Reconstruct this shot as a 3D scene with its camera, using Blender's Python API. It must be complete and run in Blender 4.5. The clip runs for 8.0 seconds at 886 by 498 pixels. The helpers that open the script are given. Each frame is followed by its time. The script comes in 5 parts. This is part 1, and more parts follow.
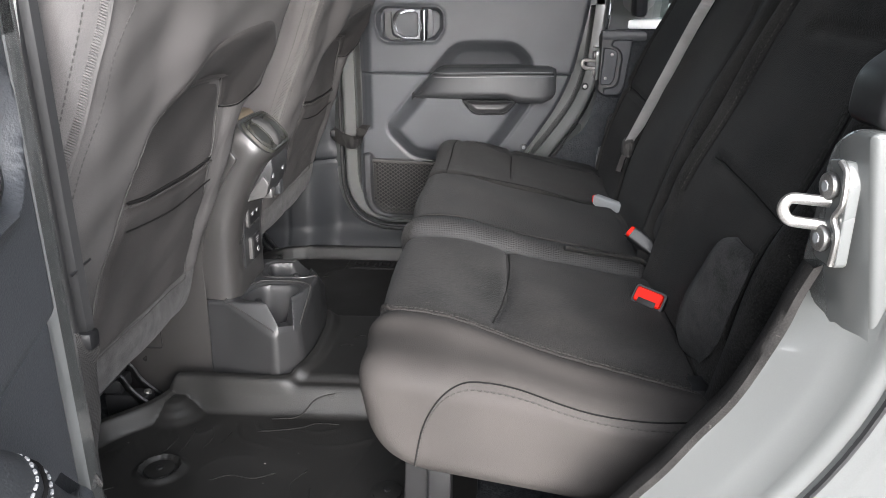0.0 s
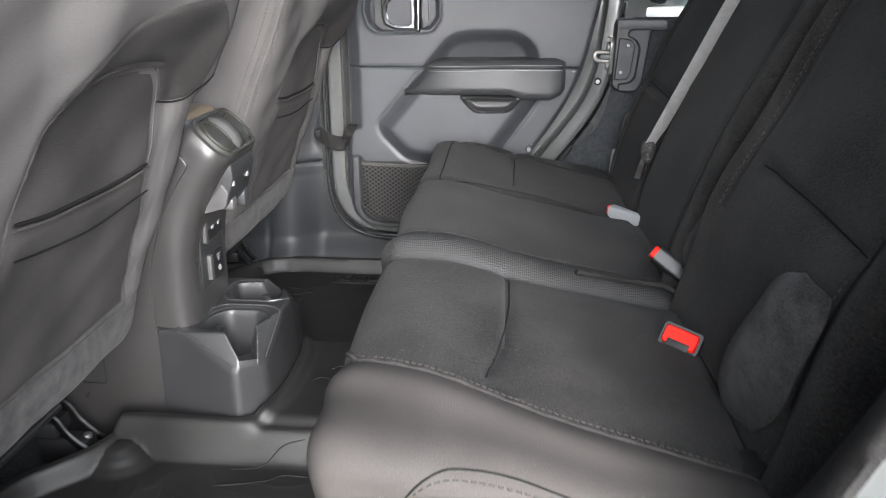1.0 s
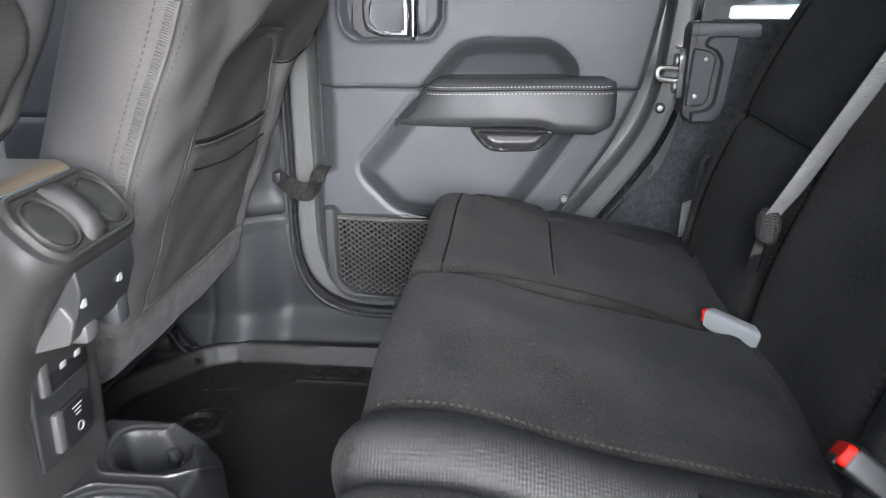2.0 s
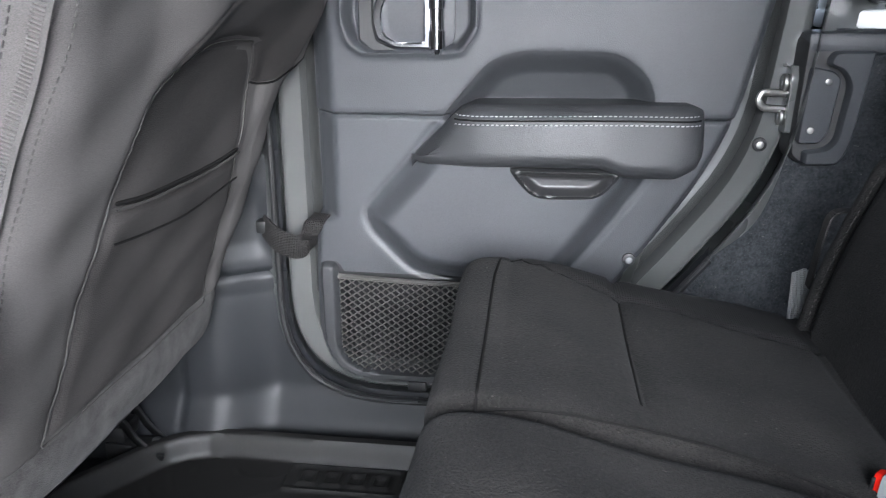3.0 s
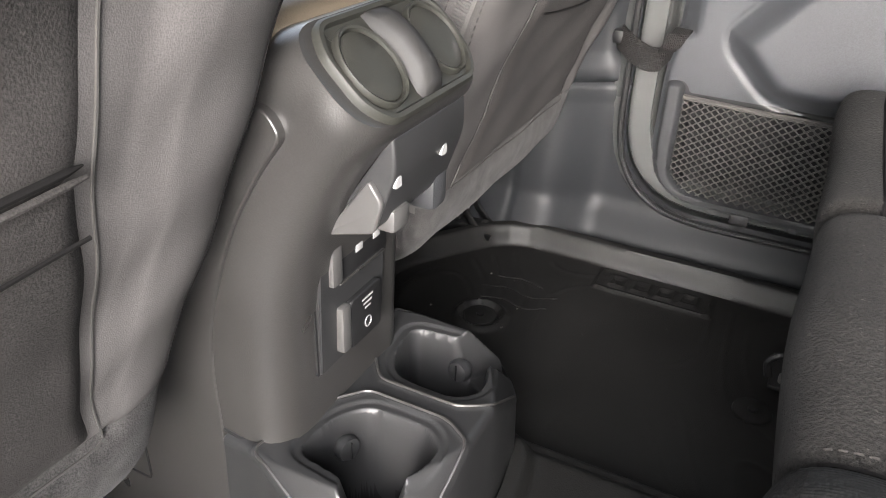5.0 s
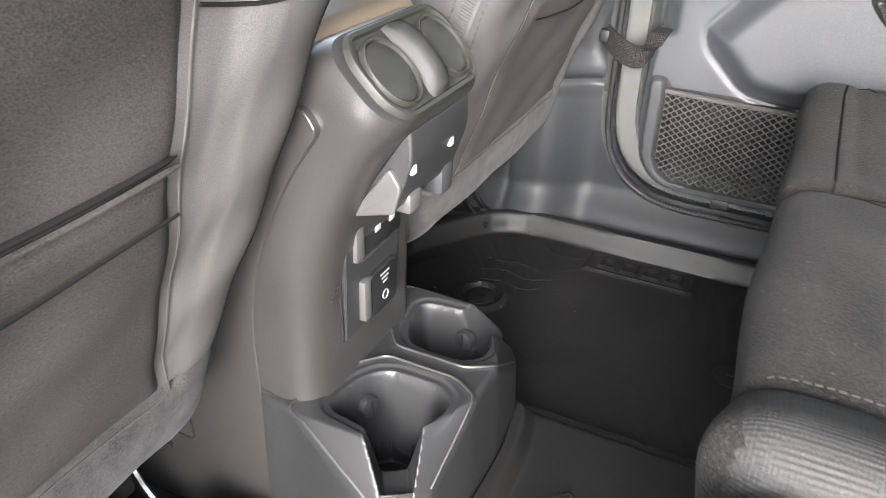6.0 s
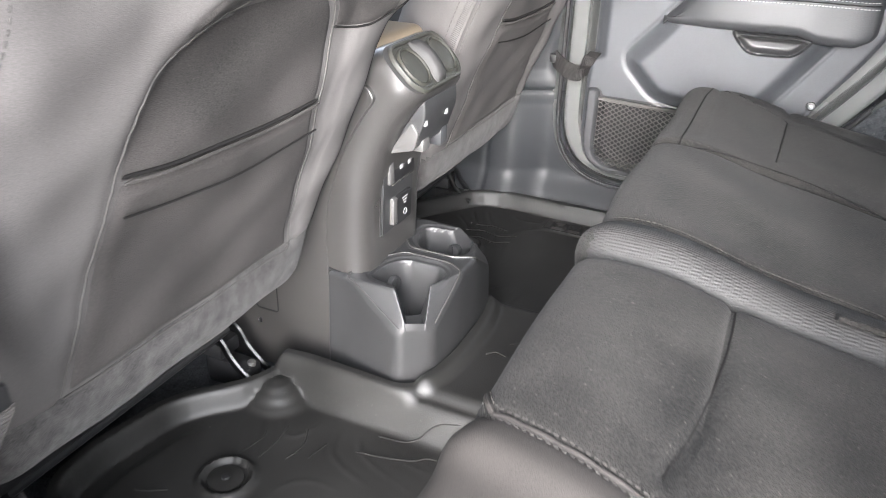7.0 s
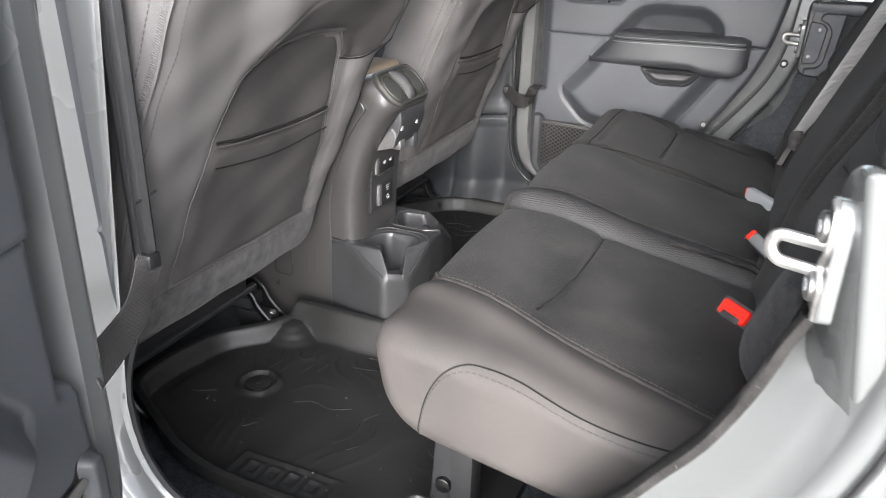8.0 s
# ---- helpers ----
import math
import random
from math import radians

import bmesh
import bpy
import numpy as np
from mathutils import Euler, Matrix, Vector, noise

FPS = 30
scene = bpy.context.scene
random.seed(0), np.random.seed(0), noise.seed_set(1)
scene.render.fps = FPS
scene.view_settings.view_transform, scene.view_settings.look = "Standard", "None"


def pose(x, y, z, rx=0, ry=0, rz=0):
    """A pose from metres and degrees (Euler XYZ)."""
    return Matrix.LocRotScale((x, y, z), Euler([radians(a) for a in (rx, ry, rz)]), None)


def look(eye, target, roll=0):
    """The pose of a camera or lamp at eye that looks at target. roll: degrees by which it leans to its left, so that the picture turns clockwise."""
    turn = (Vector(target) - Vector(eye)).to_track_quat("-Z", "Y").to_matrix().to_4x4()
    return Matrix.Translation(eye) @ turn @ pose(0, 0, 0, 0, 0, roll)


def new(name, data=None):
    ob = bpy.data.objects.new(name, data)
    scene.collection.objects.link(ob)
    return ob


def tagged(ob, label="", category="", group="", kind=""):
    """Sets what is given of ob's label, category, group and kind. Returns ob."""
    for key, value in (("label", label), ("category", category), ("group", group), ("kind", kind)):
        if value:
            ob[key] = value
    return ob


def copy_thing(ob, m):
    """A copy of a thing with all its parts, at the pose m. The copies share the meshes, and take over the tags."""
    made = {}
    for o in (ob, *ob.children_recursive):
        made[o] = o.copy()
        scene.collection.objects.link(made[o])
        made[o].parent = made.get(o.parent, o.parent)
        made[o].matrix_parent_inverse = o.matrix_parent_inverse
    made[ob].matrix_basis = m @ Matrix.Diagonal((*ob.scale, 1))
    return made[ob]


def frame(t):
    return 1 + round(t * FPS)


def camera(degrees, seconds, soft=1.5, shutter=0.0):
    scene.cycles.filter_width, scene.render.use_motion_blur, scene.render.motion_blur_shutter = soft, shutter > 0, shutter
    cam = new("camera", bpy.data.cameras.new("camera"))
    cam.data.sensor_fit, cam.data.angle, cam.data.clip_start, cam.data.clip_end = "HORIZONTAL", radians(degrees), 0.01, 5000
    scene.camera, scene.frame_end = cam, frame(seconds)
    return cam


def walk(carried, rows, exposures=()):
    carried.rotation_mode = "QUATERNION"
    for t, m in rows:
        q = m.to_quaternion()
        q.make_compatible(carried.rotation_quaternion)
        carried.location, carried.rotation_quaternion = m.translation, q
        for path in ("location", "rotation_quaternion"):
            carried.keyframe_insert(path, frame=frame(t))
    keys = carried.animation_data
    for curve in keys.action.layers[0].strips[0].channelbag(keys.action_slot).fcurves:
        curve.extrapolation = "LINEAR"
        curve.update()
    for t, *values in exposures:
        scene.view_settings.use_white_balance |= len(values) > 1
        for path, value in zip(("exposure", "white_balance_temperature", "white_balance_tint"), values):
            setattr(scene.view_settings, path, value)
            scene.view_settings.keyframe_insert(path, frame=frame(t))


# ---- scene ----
from mathutils.bvhtree import BVHTree

cam = camera(60.7, 8.0, soft=0.8, shutter=0.25)
PATH = [
    (0, (0.12, -0.012, 0.76), (-0.018, 1.865, 0.082), -0.1),
    (0.5, (0.125, 0.025, 0.75), (-0.02, 1.901, 0.07), 0.2),
    (1, (0.132, 0.197, 0.723), (-0.024, 2.071, 0.042), -0.1),
    (1.5, (0.103, 0.465, 0.709), (-0.058, 2.338, 0.025), -0.1),
    (1.7, (0.094, 0.57, 0.705), (-0.065, 2.443, 0.022), -0.1),
    (2.8, (0.069, 1.01, 0.644), (-0.143, 2.909, 0.053), -0.1),
    (3, (0.049, 1.037, 0.673), (-0.175, 2.918, 0.03), -0.0),
    (3.5, (0.024, 1.03, 0.685), (-0.345, 2.858, -0.037), 0.9),
    (4, (-0.046, 0.967, 0.651), (-0.606, 2.697, -0.183), 1.9),
    (4.5, (-0.068, 0.927, 0.625), (-0.775, 2.544, -0.316), 2.0),
    (5, (-0.063, 0.923, 0.627), (-0.826, 2.48, -0.369), 2.0),
    (5.2, (-0.064, 0.925, 0.626), (-0.837, 2.465, -0.388), 2.0),
    (6.3, (0.006, 0.755, 0.677), (-0.736, 2.322, -0.319), 1.2),
    (6.5, (0.05, 0.674, 0.69), (-0.709, 2.253, -0.274), 1.2),
    (7, (0.139, 0.431, 0.736), (-0.591, 2.05, -0.184), 1.6),
    (7.5, (0.23, 0.235, 0.772), (-0.488, 1.891, -0.089), 1.6),
    (8, (0.337, 0.06, 0.787), (-0.382, 1.743, -0.02), 1.5),
]
walk(cam, [(t, look(eye, target, roll)) for t, eye, target, roll in PATH],
     exposures=[(0, 2.5, 5950, 11), (1, 2.8, 5850, 10), (1.5, 2.95, 5750, 10), (3, 2.85, 5500, 10), (3.5, 2.82, 5550, 10), (4, 2.5, 6000, 10), (4.5, 2.9, 6200, 11), (5, 3.1, 6200, 12), (6.5, 3.72, 5950, 10), (7, 3.75, 5950, 11), (7.5, 3.45, 5950, 11), (8, 2.95, 5950, 11)])

# ---- light ----
world = bpy.data.worlds.new("sky")
scene.world = world
world.use_nodes = True
wn = world.node_tree
sky = wn.nodes.new("ShaderNodeTexSky")
sky.sky_type, sky.sun_disc = "NISHITA", False
sky.sun_elevation, sky.sun_rotation = radians(17), radians(165)
sky.air_density, sky.dust_density, sky.ozone_density = 1.0, 6.0, 0.0
haze = wn.nodes.new("ShaderNodeHueSaturation")
haze.inputs["Saturation"].default_value = 0.35
wn.links.new(sky.outputs[0], haze.inputs["Color"])
wn.links.new(haze.outputs[0], wn.nodes["Background"].inputs[0])
wn.nodes["Background"].inputs[1].default_value = 0.15
sun = new("sun", bpy.data.lights.new("sun", "SUN"))
sun.data.energy, sun.data.angle, sun.data.color = 1.6, radians(64), (1.0, 0.99, 0.98)
sun.matrix_world = look((1.6, -6, 1.95), (0, 0, 0))

# ---- materials ----


def material(name, colour, rough=0.5, metal=0.0, grain=0.0, grain_size=0.001, vary=0.12, blotch=0.06, weave=0.0, pitch=0.003,
             coat=0.0, spec=0.5, dust=0.0, fuzz=0.0):
    """Colour with large blotches and fine grain, fine relief, and for cloth a woven relief of that pitch in metres."""
    m = bpy.data.materials.new(name)
    m.use_nodes = True
    nt = m.node_tree
    n, link = nt.nodes, nt.links.new
    b = n["Principled BSDF"]
    b.inputs["Metallic"].default_value, b.inputs["Specular IOR Level"].default_value = metal, spec
    b.inputs["Coat Weight"].default_value, b.inputs["Coat Roughness"].default_value = coat, 0.06
    b.inputs["Sheen Weight"].default_value, b.inputs["Sheen Roughness"].default_value = fuzz, 0.55
    co = n.new("ShaderNodeTexCoord")
    big = n.new("ShaderNodeTexNoise")
    big.inputs["Scale"].default_value, big.inputs["Detail"].default_value = 1 / blotch, 4
    fine = n.new("ShaderNodeTexNoise")
    fine.inputs["Scale"].default_value, fine.inputs["Detail"].default_value = 1 / grain_size, 2
    link(co.outputs["Object"], big.inputs["Vector"])
    link(co.outputs["Object"], fine.inputs["Vector"])
    mixv = n.new("ShaderNodeMath")
    mixv.operation = "ADD"
    link(big.outputs[0], mixv.inputs[0])
    link(fine.outputs[0], mixv.inputs[1])
    ramp = n.new("ShaderNodeMapRange")
    ramp.inputs["From Min"].default_value, ramp.inputs["From Max"].default_value = 0.55, 1.45
    ramp.inputs["To Min"].default_value, ramp.inputs["To Max"].default_value = 1 - 2 * vary, 1 + 2 * vary
    link(mixv.outputs[0], ramp.inputs["Value"])
    scale = n.new("ShaderNodeVectorMath")
    scale.operation = "SCALE"
    scale.inputs[0].default_value = colour
    link(ramp.outputs[0], scale.inputs["Scale"])
    tint = scale.outputs[0]
    if dust:
        lint = n.new("ShaderNodeTexNoise")
        lint.inputs["Scale"].default_value, lint.inputs["Detail"].default_value = 260, 6
        link(co.outputs["Object"], lint.inputs["Vector"])
        lr = n.new("ShaderNodeMapRange")
        lr.inputs["From Min"].default_value, lr.inputs["From Max"].default_value = 0.66, 0.74
        lr.inputs["To Max"].default_value = dust
        link(lint.outputs[0], lr.inputs["Value"])
        mx = n.new("ShaderNodeMix")
        mx.data_type = "RGBA"
        link(lr.outputs[0], mx.inputs[0])
        link(tint, mx.inputs[6])
        mx.inputs[7].default_value = (0.35, 0.33, 0.3, 1)
        tint = mx.outputs[2]
    link(tint, b.inputs["Base Color"])
    rr = n.new("ShaderNodeMapRange")
    rr.inputs["From Min"].default_value, rr.inputs["From Max"].default_value = 0.3, 0.7
    rr.inputs["To Min"].default_value, rr.inputs["To Max"].default_value = max(0.02, rough - 0.07), min(1, rough + 0.07)
    link(big.outputs[0], rr.inputs["Value"])
    link(rr.outputs[0], b.inputs["Roughness"])
    height = fine.outputs[0]
    if weave:
        sep = n.new("ShaderNodeSeparateXYZ")
        link(co.outputs["Object"], sep.inputs[0])
        total = None
        for axis in range(3):
            k = n.new("ShaderNodeMath")
            k.operation = "MULTIPLY"
            k.inputs[1].default_value = 2 * math.pi / pitch
            link(sep.outputs[axis], k.inputs[0])
            s = n.new("ShaderNodeMath")
            s.operation = "SINE"
            link(k.outputs[0], s.inputs[0])
            if total is None:
                total = s.outputs[0]
            else:
                a = n.new("ShaderNodeMath")
                a.operation = "ADD"
                link(total, a.inputs[0])
                link(s.outputs[0], a.inputs[1])
                total = a.outputs[0]
        a = n.new("ShaderNodeMath")
        a.operation = "MULTIPLY_ADD"
        a.inputs[1].default_value = weave
        link(total, a.inputs[0])
        link(fine.outputs[0], a.inputs[2])
        height = a.outputs[0]
    if grain or weave:
        bump = n.new("ShaderNodeBump")
        bump.inputs["Strength"].default_value, bump.inputs["Distance"].default_value = grain, grain_size * 0.6
        link(height, bump.inputs["Height"])
        link(bump.outputs[0], b.inputs["Normal"])
    return m


CLOTH = material("seat_cloth", (0.0120, 0.0112, 0.0104), 0.92, grain=1.0, grain_size=0.0024, vary=0.70, blotch=0.09, spec=0.18, dust=0.14, fuzz=0.03)
CLOTH_BOLSTER = material("bolster_cloth", (0.034, 0.0305, 0.0282), 0.80, grain=0.5, grain_size=0.0010, vary=0.22, blotch=0.10, spec=0.28, dust=0.03)
CLOTH_MESH = material("ribbed_mesh_cloth", (0.0165, 0.0160, 0.0158), 0.62, grain=0.45, grain_size=0.0013, vary=0.25, weave=0.30, pitch=0.0028, spec=0.28)
# same cloth as the bench, colour raised for the stronger light on the front seats
FRONT_CLOTH_LIT = material("lit_front_seat_cloth", (0.0799, 0.0756, 0.0739), 0.88, grain=0.5, grain_size=0.0009, vary=0.22, blotch=0.16, spec=0.25, dust=0.02)
FRONT_PANEL = material("front_seat_panel_cloth", (0.031, 0.0285, 0.0275), 0.9, grain=0.6, grain_size=0.0013, vary=0.42, blotch=0.12, spec=0.22, dust=0.06, fuzz=0.01)
FELT = material("felt", (0.0425, 0.0408, 0.0399), 1.0, grain=0.8, grain_size=0.0013, vary=0.45, blotch=0.02, spec=0.1, fuzz=0.06)
CARPET = material("carpet", (0.035, 0.037, 0.040), 1.0, grain=1.0, grain_size=0.0035, vary=0.3, blotch=0.012, spec=0.1, dust=0.25)
VINYL = material("door_vinyl", (0.046, 0.0485, 0.053), 0.44, grain=0.35, grain_size=0.0013, vary=0.15, blotch=0.18, spec=0.34)
VINYL_SOFT = material("soft_vinyl", (0.030, 0.031, 0.033), 0.48, grain=0.3, grain_size=0.0016, vary=0.10, blotch=0.1, spec=0.35)
PLASTIC = material("black_plastic", (0.022, 0.0222, 0.0228), 0.42, grain=0.2, grain_size=0.0009, vary=0.12, blotch=0.12, spec=0.5)
PLASTIC_LEATHER = material("grained_plastic", (0.029, 0.0278, 0.0268), 0.34, grain=0.22, grain_size=0.0013, vary=0.12, blotch=0.12, spec=0.7)
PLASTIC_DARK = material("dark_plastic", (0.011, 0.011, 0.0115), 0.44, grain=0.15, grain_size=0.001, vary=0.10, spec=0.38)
PLASTIC_GREY = material("grey_plastic", (0.22, 0.225, 0.23), 0.4, grain=0.1, vary=0.04)
FIN = material("smooth_grey_plastic", (0.024, 0.0235, 0.023), 0.58, vary=0.06, spec=0.3)
FLAP = material("olive_black_plastic", (0.024, 0.024, 0.0205), 0.55, grain=0.1, vary=0.10, spec=0.32)
GRIT = material("grit", (0.075, 0.070, 0.064), 0.9, vary=0.3, blotch=0.01)
SATIN = material("satin_grey", (0.0595, 0.0581, 0.0567), 0.4, vary=0.03)
PLASTIC_TRIM = material("pillar_plastic", (0.0150, 0.0162, 0.0182), 0.45, grain=0.2, grain_size=0.0010, vary=0.12, blotch=0.2, spec=0.24)
RUBBER = material("mat_rubber", (0.0128, 0.0125, 0.0119), 0.48, grain=0.35, grain_size=0.0013, vary=0.25, blotch=0.09, dust=0.08, spec=0.36)
SEAL = material("rubber_seal", (0.011, 0.011, 0.0115), 0.55, grain=0.1, vary=0.1, spec=0.3)
PAINT = material("grey_paint", (0.0810, 0.0840, 0.0819), 0.25, vary=0.03, blotch=0.3, coat=1.0)
TAN = material("tan_leather", (0.17, 0.135, 0.095), 0.5, grain=0.3, grain_size=0.0016, vary=0.08, blotch=0.1)
STEEL = material("zinc_steel", (0.36, 0.35, 0.335), 0.46, metal=1.0, grain=0.15, vary=0.2, blotch=0.012)
CHROME = material("chrome", (0.8, 0.8, 0.82), 0.1, metal=1.0, vary=0.02)
RED = material("red_button", (0.55, 0.012, 0.004), 0.5, vary=0.03, spec=0.12)
BELT = material("grey_webbing", (0.24, 0.235, 0.23), 0.65, grain=0.6, grain_size=0.0012, weave=0.7, pitch=0.0022, vary=0.12)
BELT_BLACK = material("black_webbing", (0.036, 0.033, 0.031), 0.7, grain=0.6, grain_size=0.0012, weave=0.8, pitch=0.0024, vary=0.25)
STRAP = material("folded_black_webbing", (0.014, 0.013, 0.0125), 0.75, grain=0.6, grain_size=0.0012, weave=0.8, pitch=0.0024, vary=0.25, spec=0.3)
THREAD = material("pale_thread", (0.30, 0.30, 0.30), 0.7, vary=0.1)
THREAD_FRONT = material("soft_grey_thread", (0.052, 0.050, 0.048), 0.9, vary=0.1, spec=0.15)
ZIP = material("zip_tape", (0.070, 0.067, 0.065), 0.8, grain=0.4, grain_size=0.0012, vary=0.15, spec=0.25)
FUZZ = material("fuzzy_cloth", (0.0211, 0.0205, 0.0205), 1.0, grain=1.0, grain_size=0.0018, vary=0.5, blotch=0.02, spec=0.1, fuzz=0.05)
THREAD_DARK = material("dark_thread", (0.010, 0.0095, 0.0095), 0.95, vary=0.1, spec=0.08)
THREAD_MID = material("grey_thread", (0.034, 0.032, 0.030), 0.9, vary=0.1, spec=0.15)
SILL_FELT = material("sill_felt", (0.017, 0.0162, 0.0155), 1.0, grain=0.7, grain_size=0.0016, vary=0.35, blotch=0.03, spec=0.1, dust=0.12)
NET_CORD = material("net_cord", (0.060, 0.057, 0.054), 0.6, grain=0.3, grain_size=0.001, vary=0.12, blotch=0.05, spec=0.3)
# door vinyl again, darkened to paint in the shade of the elbow recess
VINYL_SHADE = material("shaded_door_vinyl", (0.036, 0.038, 0.041), 0.46, grain=0.35, grain_size=0.0013, vary=0.15, blotch=0.15, spec=0.3)
FOOT_STEEL = material("dark_steel", (0.075, 0.075, 0.075), 0.34, metal=1.0, vary=0.1, blotch=0.01)
WHITE = material("white_print", (0.2700, 0.2700, 0.2700), 0.6, vary=0.05)
WHITE_PAINT = material("white_painted_sill", (0.8, 0.8, 0.79), 0.35, vary=0.03)
HEADLINER = material("headliner", (0.10, 0.098, 0.095), 0.95, grain=0.4, vary=0.05)
CONCRETE = material("asphalt", (0.17, 0.167, 0.162), 0.9, grain=0.4, grain_size=0.012, vary=0.2, blotch=0.6)
GLASS = bpy.data.materials.new("window_glass")
GLASS.use_nodes = True
gp = GLASS.node_tree.nodes["Principled BSDF"]
gp.inputs["Transmission Weight"].default_value, gp.inputs["Roughness"].default_value = 1.0, 0.0
gp.inputs["Base Color"].default_value, gp.inputs["IOR"].default_value = (0.55, 0.6, 0.58, 1), 1.1

# ---- shaping helpers ----


def thing(name, label, category, at=(0, 0, 0), group="", kind=""):
    e = new(name)
    e.matrix_basis = Matrix.Translation(at)
    e.empty_display_size = 0.05
    return tagged(e, label, category, group, kind)


def part(name, shape, mat, parent=None, label="", angle=35):
    """One mesh object from a bmesh or from (vertices, faces), under a thing or a part."""
    me = bpy.data.meshes.new(name)
    if isinstance(shape, bmesh.types.BMesh):
        bmesh.ops.triangulate(shape, faces=[f for f in shape.faces if len(f.verts) > 4])
        shape.to_mesh(me)
        shape.free()
    else:
        me.from_pydata([tuple(map(float, v)) for v in shape[0]], [], [tuple(map(int, f)) for f in shape[1]])
    me.update()
    me.polygons.foreach_set("use_smooth", [True] * len(me.polygons))
    me.set_sharp_from_angle(angle=radians(angle))
    me.materials.append(mat)
    ob = new(name, me)
    if parent:
        ob.parent = parent
        ob.matrix_parent_inverse = parent.matrix_basis.inverted()
    if label:
        ob["label"] = label
    return ob


def join(*shapes):
    vs, fs, k = [], [], 0
    for v, f in shapes:
        vs.extend(v)
        fs.extend([tuple(i + k for i in g) for g in f])
        k += len(v)
    return vs, fs


def recalc(shape):
    bm = bmesh.new()
    vs = [bm.verts.new(tuple(map(float, v))) for v in shape[0]]
    for f in shape[1]:
        try:
            bm.faces.new([vs[int(i)] for i in f])
        except ValueError:
            pass
    bmesh.ops.recalc_face_normals(bm, faces=bm.faces)
    return bm


def box(lo, hi, bevel=0.0, seg=2):
    bm = bmesh.new()
    c = [(a + b) / 2 for a, b in zip(lo, hi)]
    s = [b - a for a, b in zip(lo, hi)]
    bmesh.ops.create_cube(bm, size=1, matrix=Matrix.Translation(c) @ Matrix.Diagonal((*s, 1)))
    if bevel:
        bmesh.ops.bevel(bm, geom=bm.edges[:], offset=bevel, segments=seg, profile=0.5, affect="EDGES")
    return bm


def round_poly(pts, r, seg=5, closed=True):
    """A polygon with its corners rounded; r is one radius or one for each corner."""
    pts = [np.array(p, float) for p in pts]
    n = len(pts)
    rs = [r] * n if isinstance(r, (int, float)) else list(r)
    out = []
    for i, p in enumerate(pts):
        if not closed and i in (0, n - 1) or rs[i] <= 0:
            out.append(p)
            continue
        a, b = pts[i - 1], pts[(i + 1) % n]
        la, lb = np.linalg.norm(a - p), np.linalg.norm(b - p)
        d = min(rs[i], la * 0.48, lb * 0.48)
        pa, pb = p + (a - p) / la * d, p + (b - p) / lb * d
        for k in range(seg + 1):
            t = k / seg
            out.append((1 - t) ** 2 * pa + 2 * t * (1 - t) * p + t ** 2 * pb)
    return np.array(out)


def resample(pts, n, closed=True):
    pts = np.array(pts, float)
    if closed:
        pts = np.vstack([pts, pts[:1]])
    s = np.r_[0, np.cumsum(np.linalg.norm(np.diff(pts, axis=0), axis=1))]
    t = np.linspace(0, s[-1], n + 1)[:-1] if closed else np.linspace(0, s[-1], n)
    return np.stack([np.interp(t, s, pts[:, k]) for k in range(pts.shape[1])], 1)


def spline(pts, n):
    """A smooth curve through the points (Catmull-Rom)."""
    p = [np.array(q, float) for q in pts]
    p = [2 * p[0] - p[1]] + p + [2 * p[-1] - p[-2]]
    m = len(p) - 3
    out = []
    for t in np.linspace(0, m - 1e-9, n):
        i, u = int(t), t - int(t)
        a, b, c, d = p[i:i + 4]
        out.append(0.5 * (2 * b + (c - a) * u + (2 * a - 5 * b + 4 * c - d) * u * u + (3 * b - a - 3 * c + d) * u ** 3))
    return np.array(out)


def loft(rings, cap=True, closed=True):
    n, k = len(rings[0]), len(rings)
    vs = [v for r in rings for v in r]
    fs = []
    for i in range(k - 1):
        for j in range(n if closed else n - 1):
            j2 = (j + 1) % n
            fs.append((i * n + j, i * n + j2, (i + 1) * n + j2, (i + 1) * n + j))
    if cap:
        fs.append(tuple(range(n))[::-1])
        fs.append(tuple((k - 1) * n + j for j in range(n)))
    return recalc((vs, fs))


def frames(path, closed=False):
    path = np.array(path, float)
    n = len(path)
    out, up = [], None
    for i in range(n):
        a, b = (path[i - 1], path[(i + 1) % n]) if closed else (path[max(i - 1, 0)], path[min(i + 1, n - 1)])
        t = (b - a) / (np.linalg.norm(b - a) + 1e-12)
        if up is None:
            up = np.array([0, 0, 1.0]) if abs(t[2]) < 0.9 else np.array([1.0, 0, 0])
        up = up - t * np.dot(up, t)
        up /= np.linalg.norm(up) + 1e-12
        out.append((path[i], t, up, np.cross(t, up)))
    return out


def tube(path, r, sides=8, closed=False, flat=1.0):
    """A round bar along a path, as (vertices, faces); r is one radius or one for each point."""
    path = np.array(path, float)
    n = len(path)
    rs = [r] * n if isinstance(r, (int, float)) else r
    vs, fs = [], []
    for (p, t, u, w), q in zip(frames(path, closed), rs):
        for k in range(sides):
            a = 2 * math.pi * k / sides
            vs.append(p + q * (math.cos(a) * u * flat + math.sin(a) * w))
    for i in range(n if closed else n - 1):
        for k in range(sides):
            k2, i2 = (k + 1) % sides, (i + 1) % n
            fs.append((i * sides + k, i2 * sides + k, i2 * sides + k2, i * sides + k2))
    if not closed:
        fs += [tuple(range(sides)), tuple((n - 1) * sides + k for k in range(sides))[::-1]]
    return vs, fs


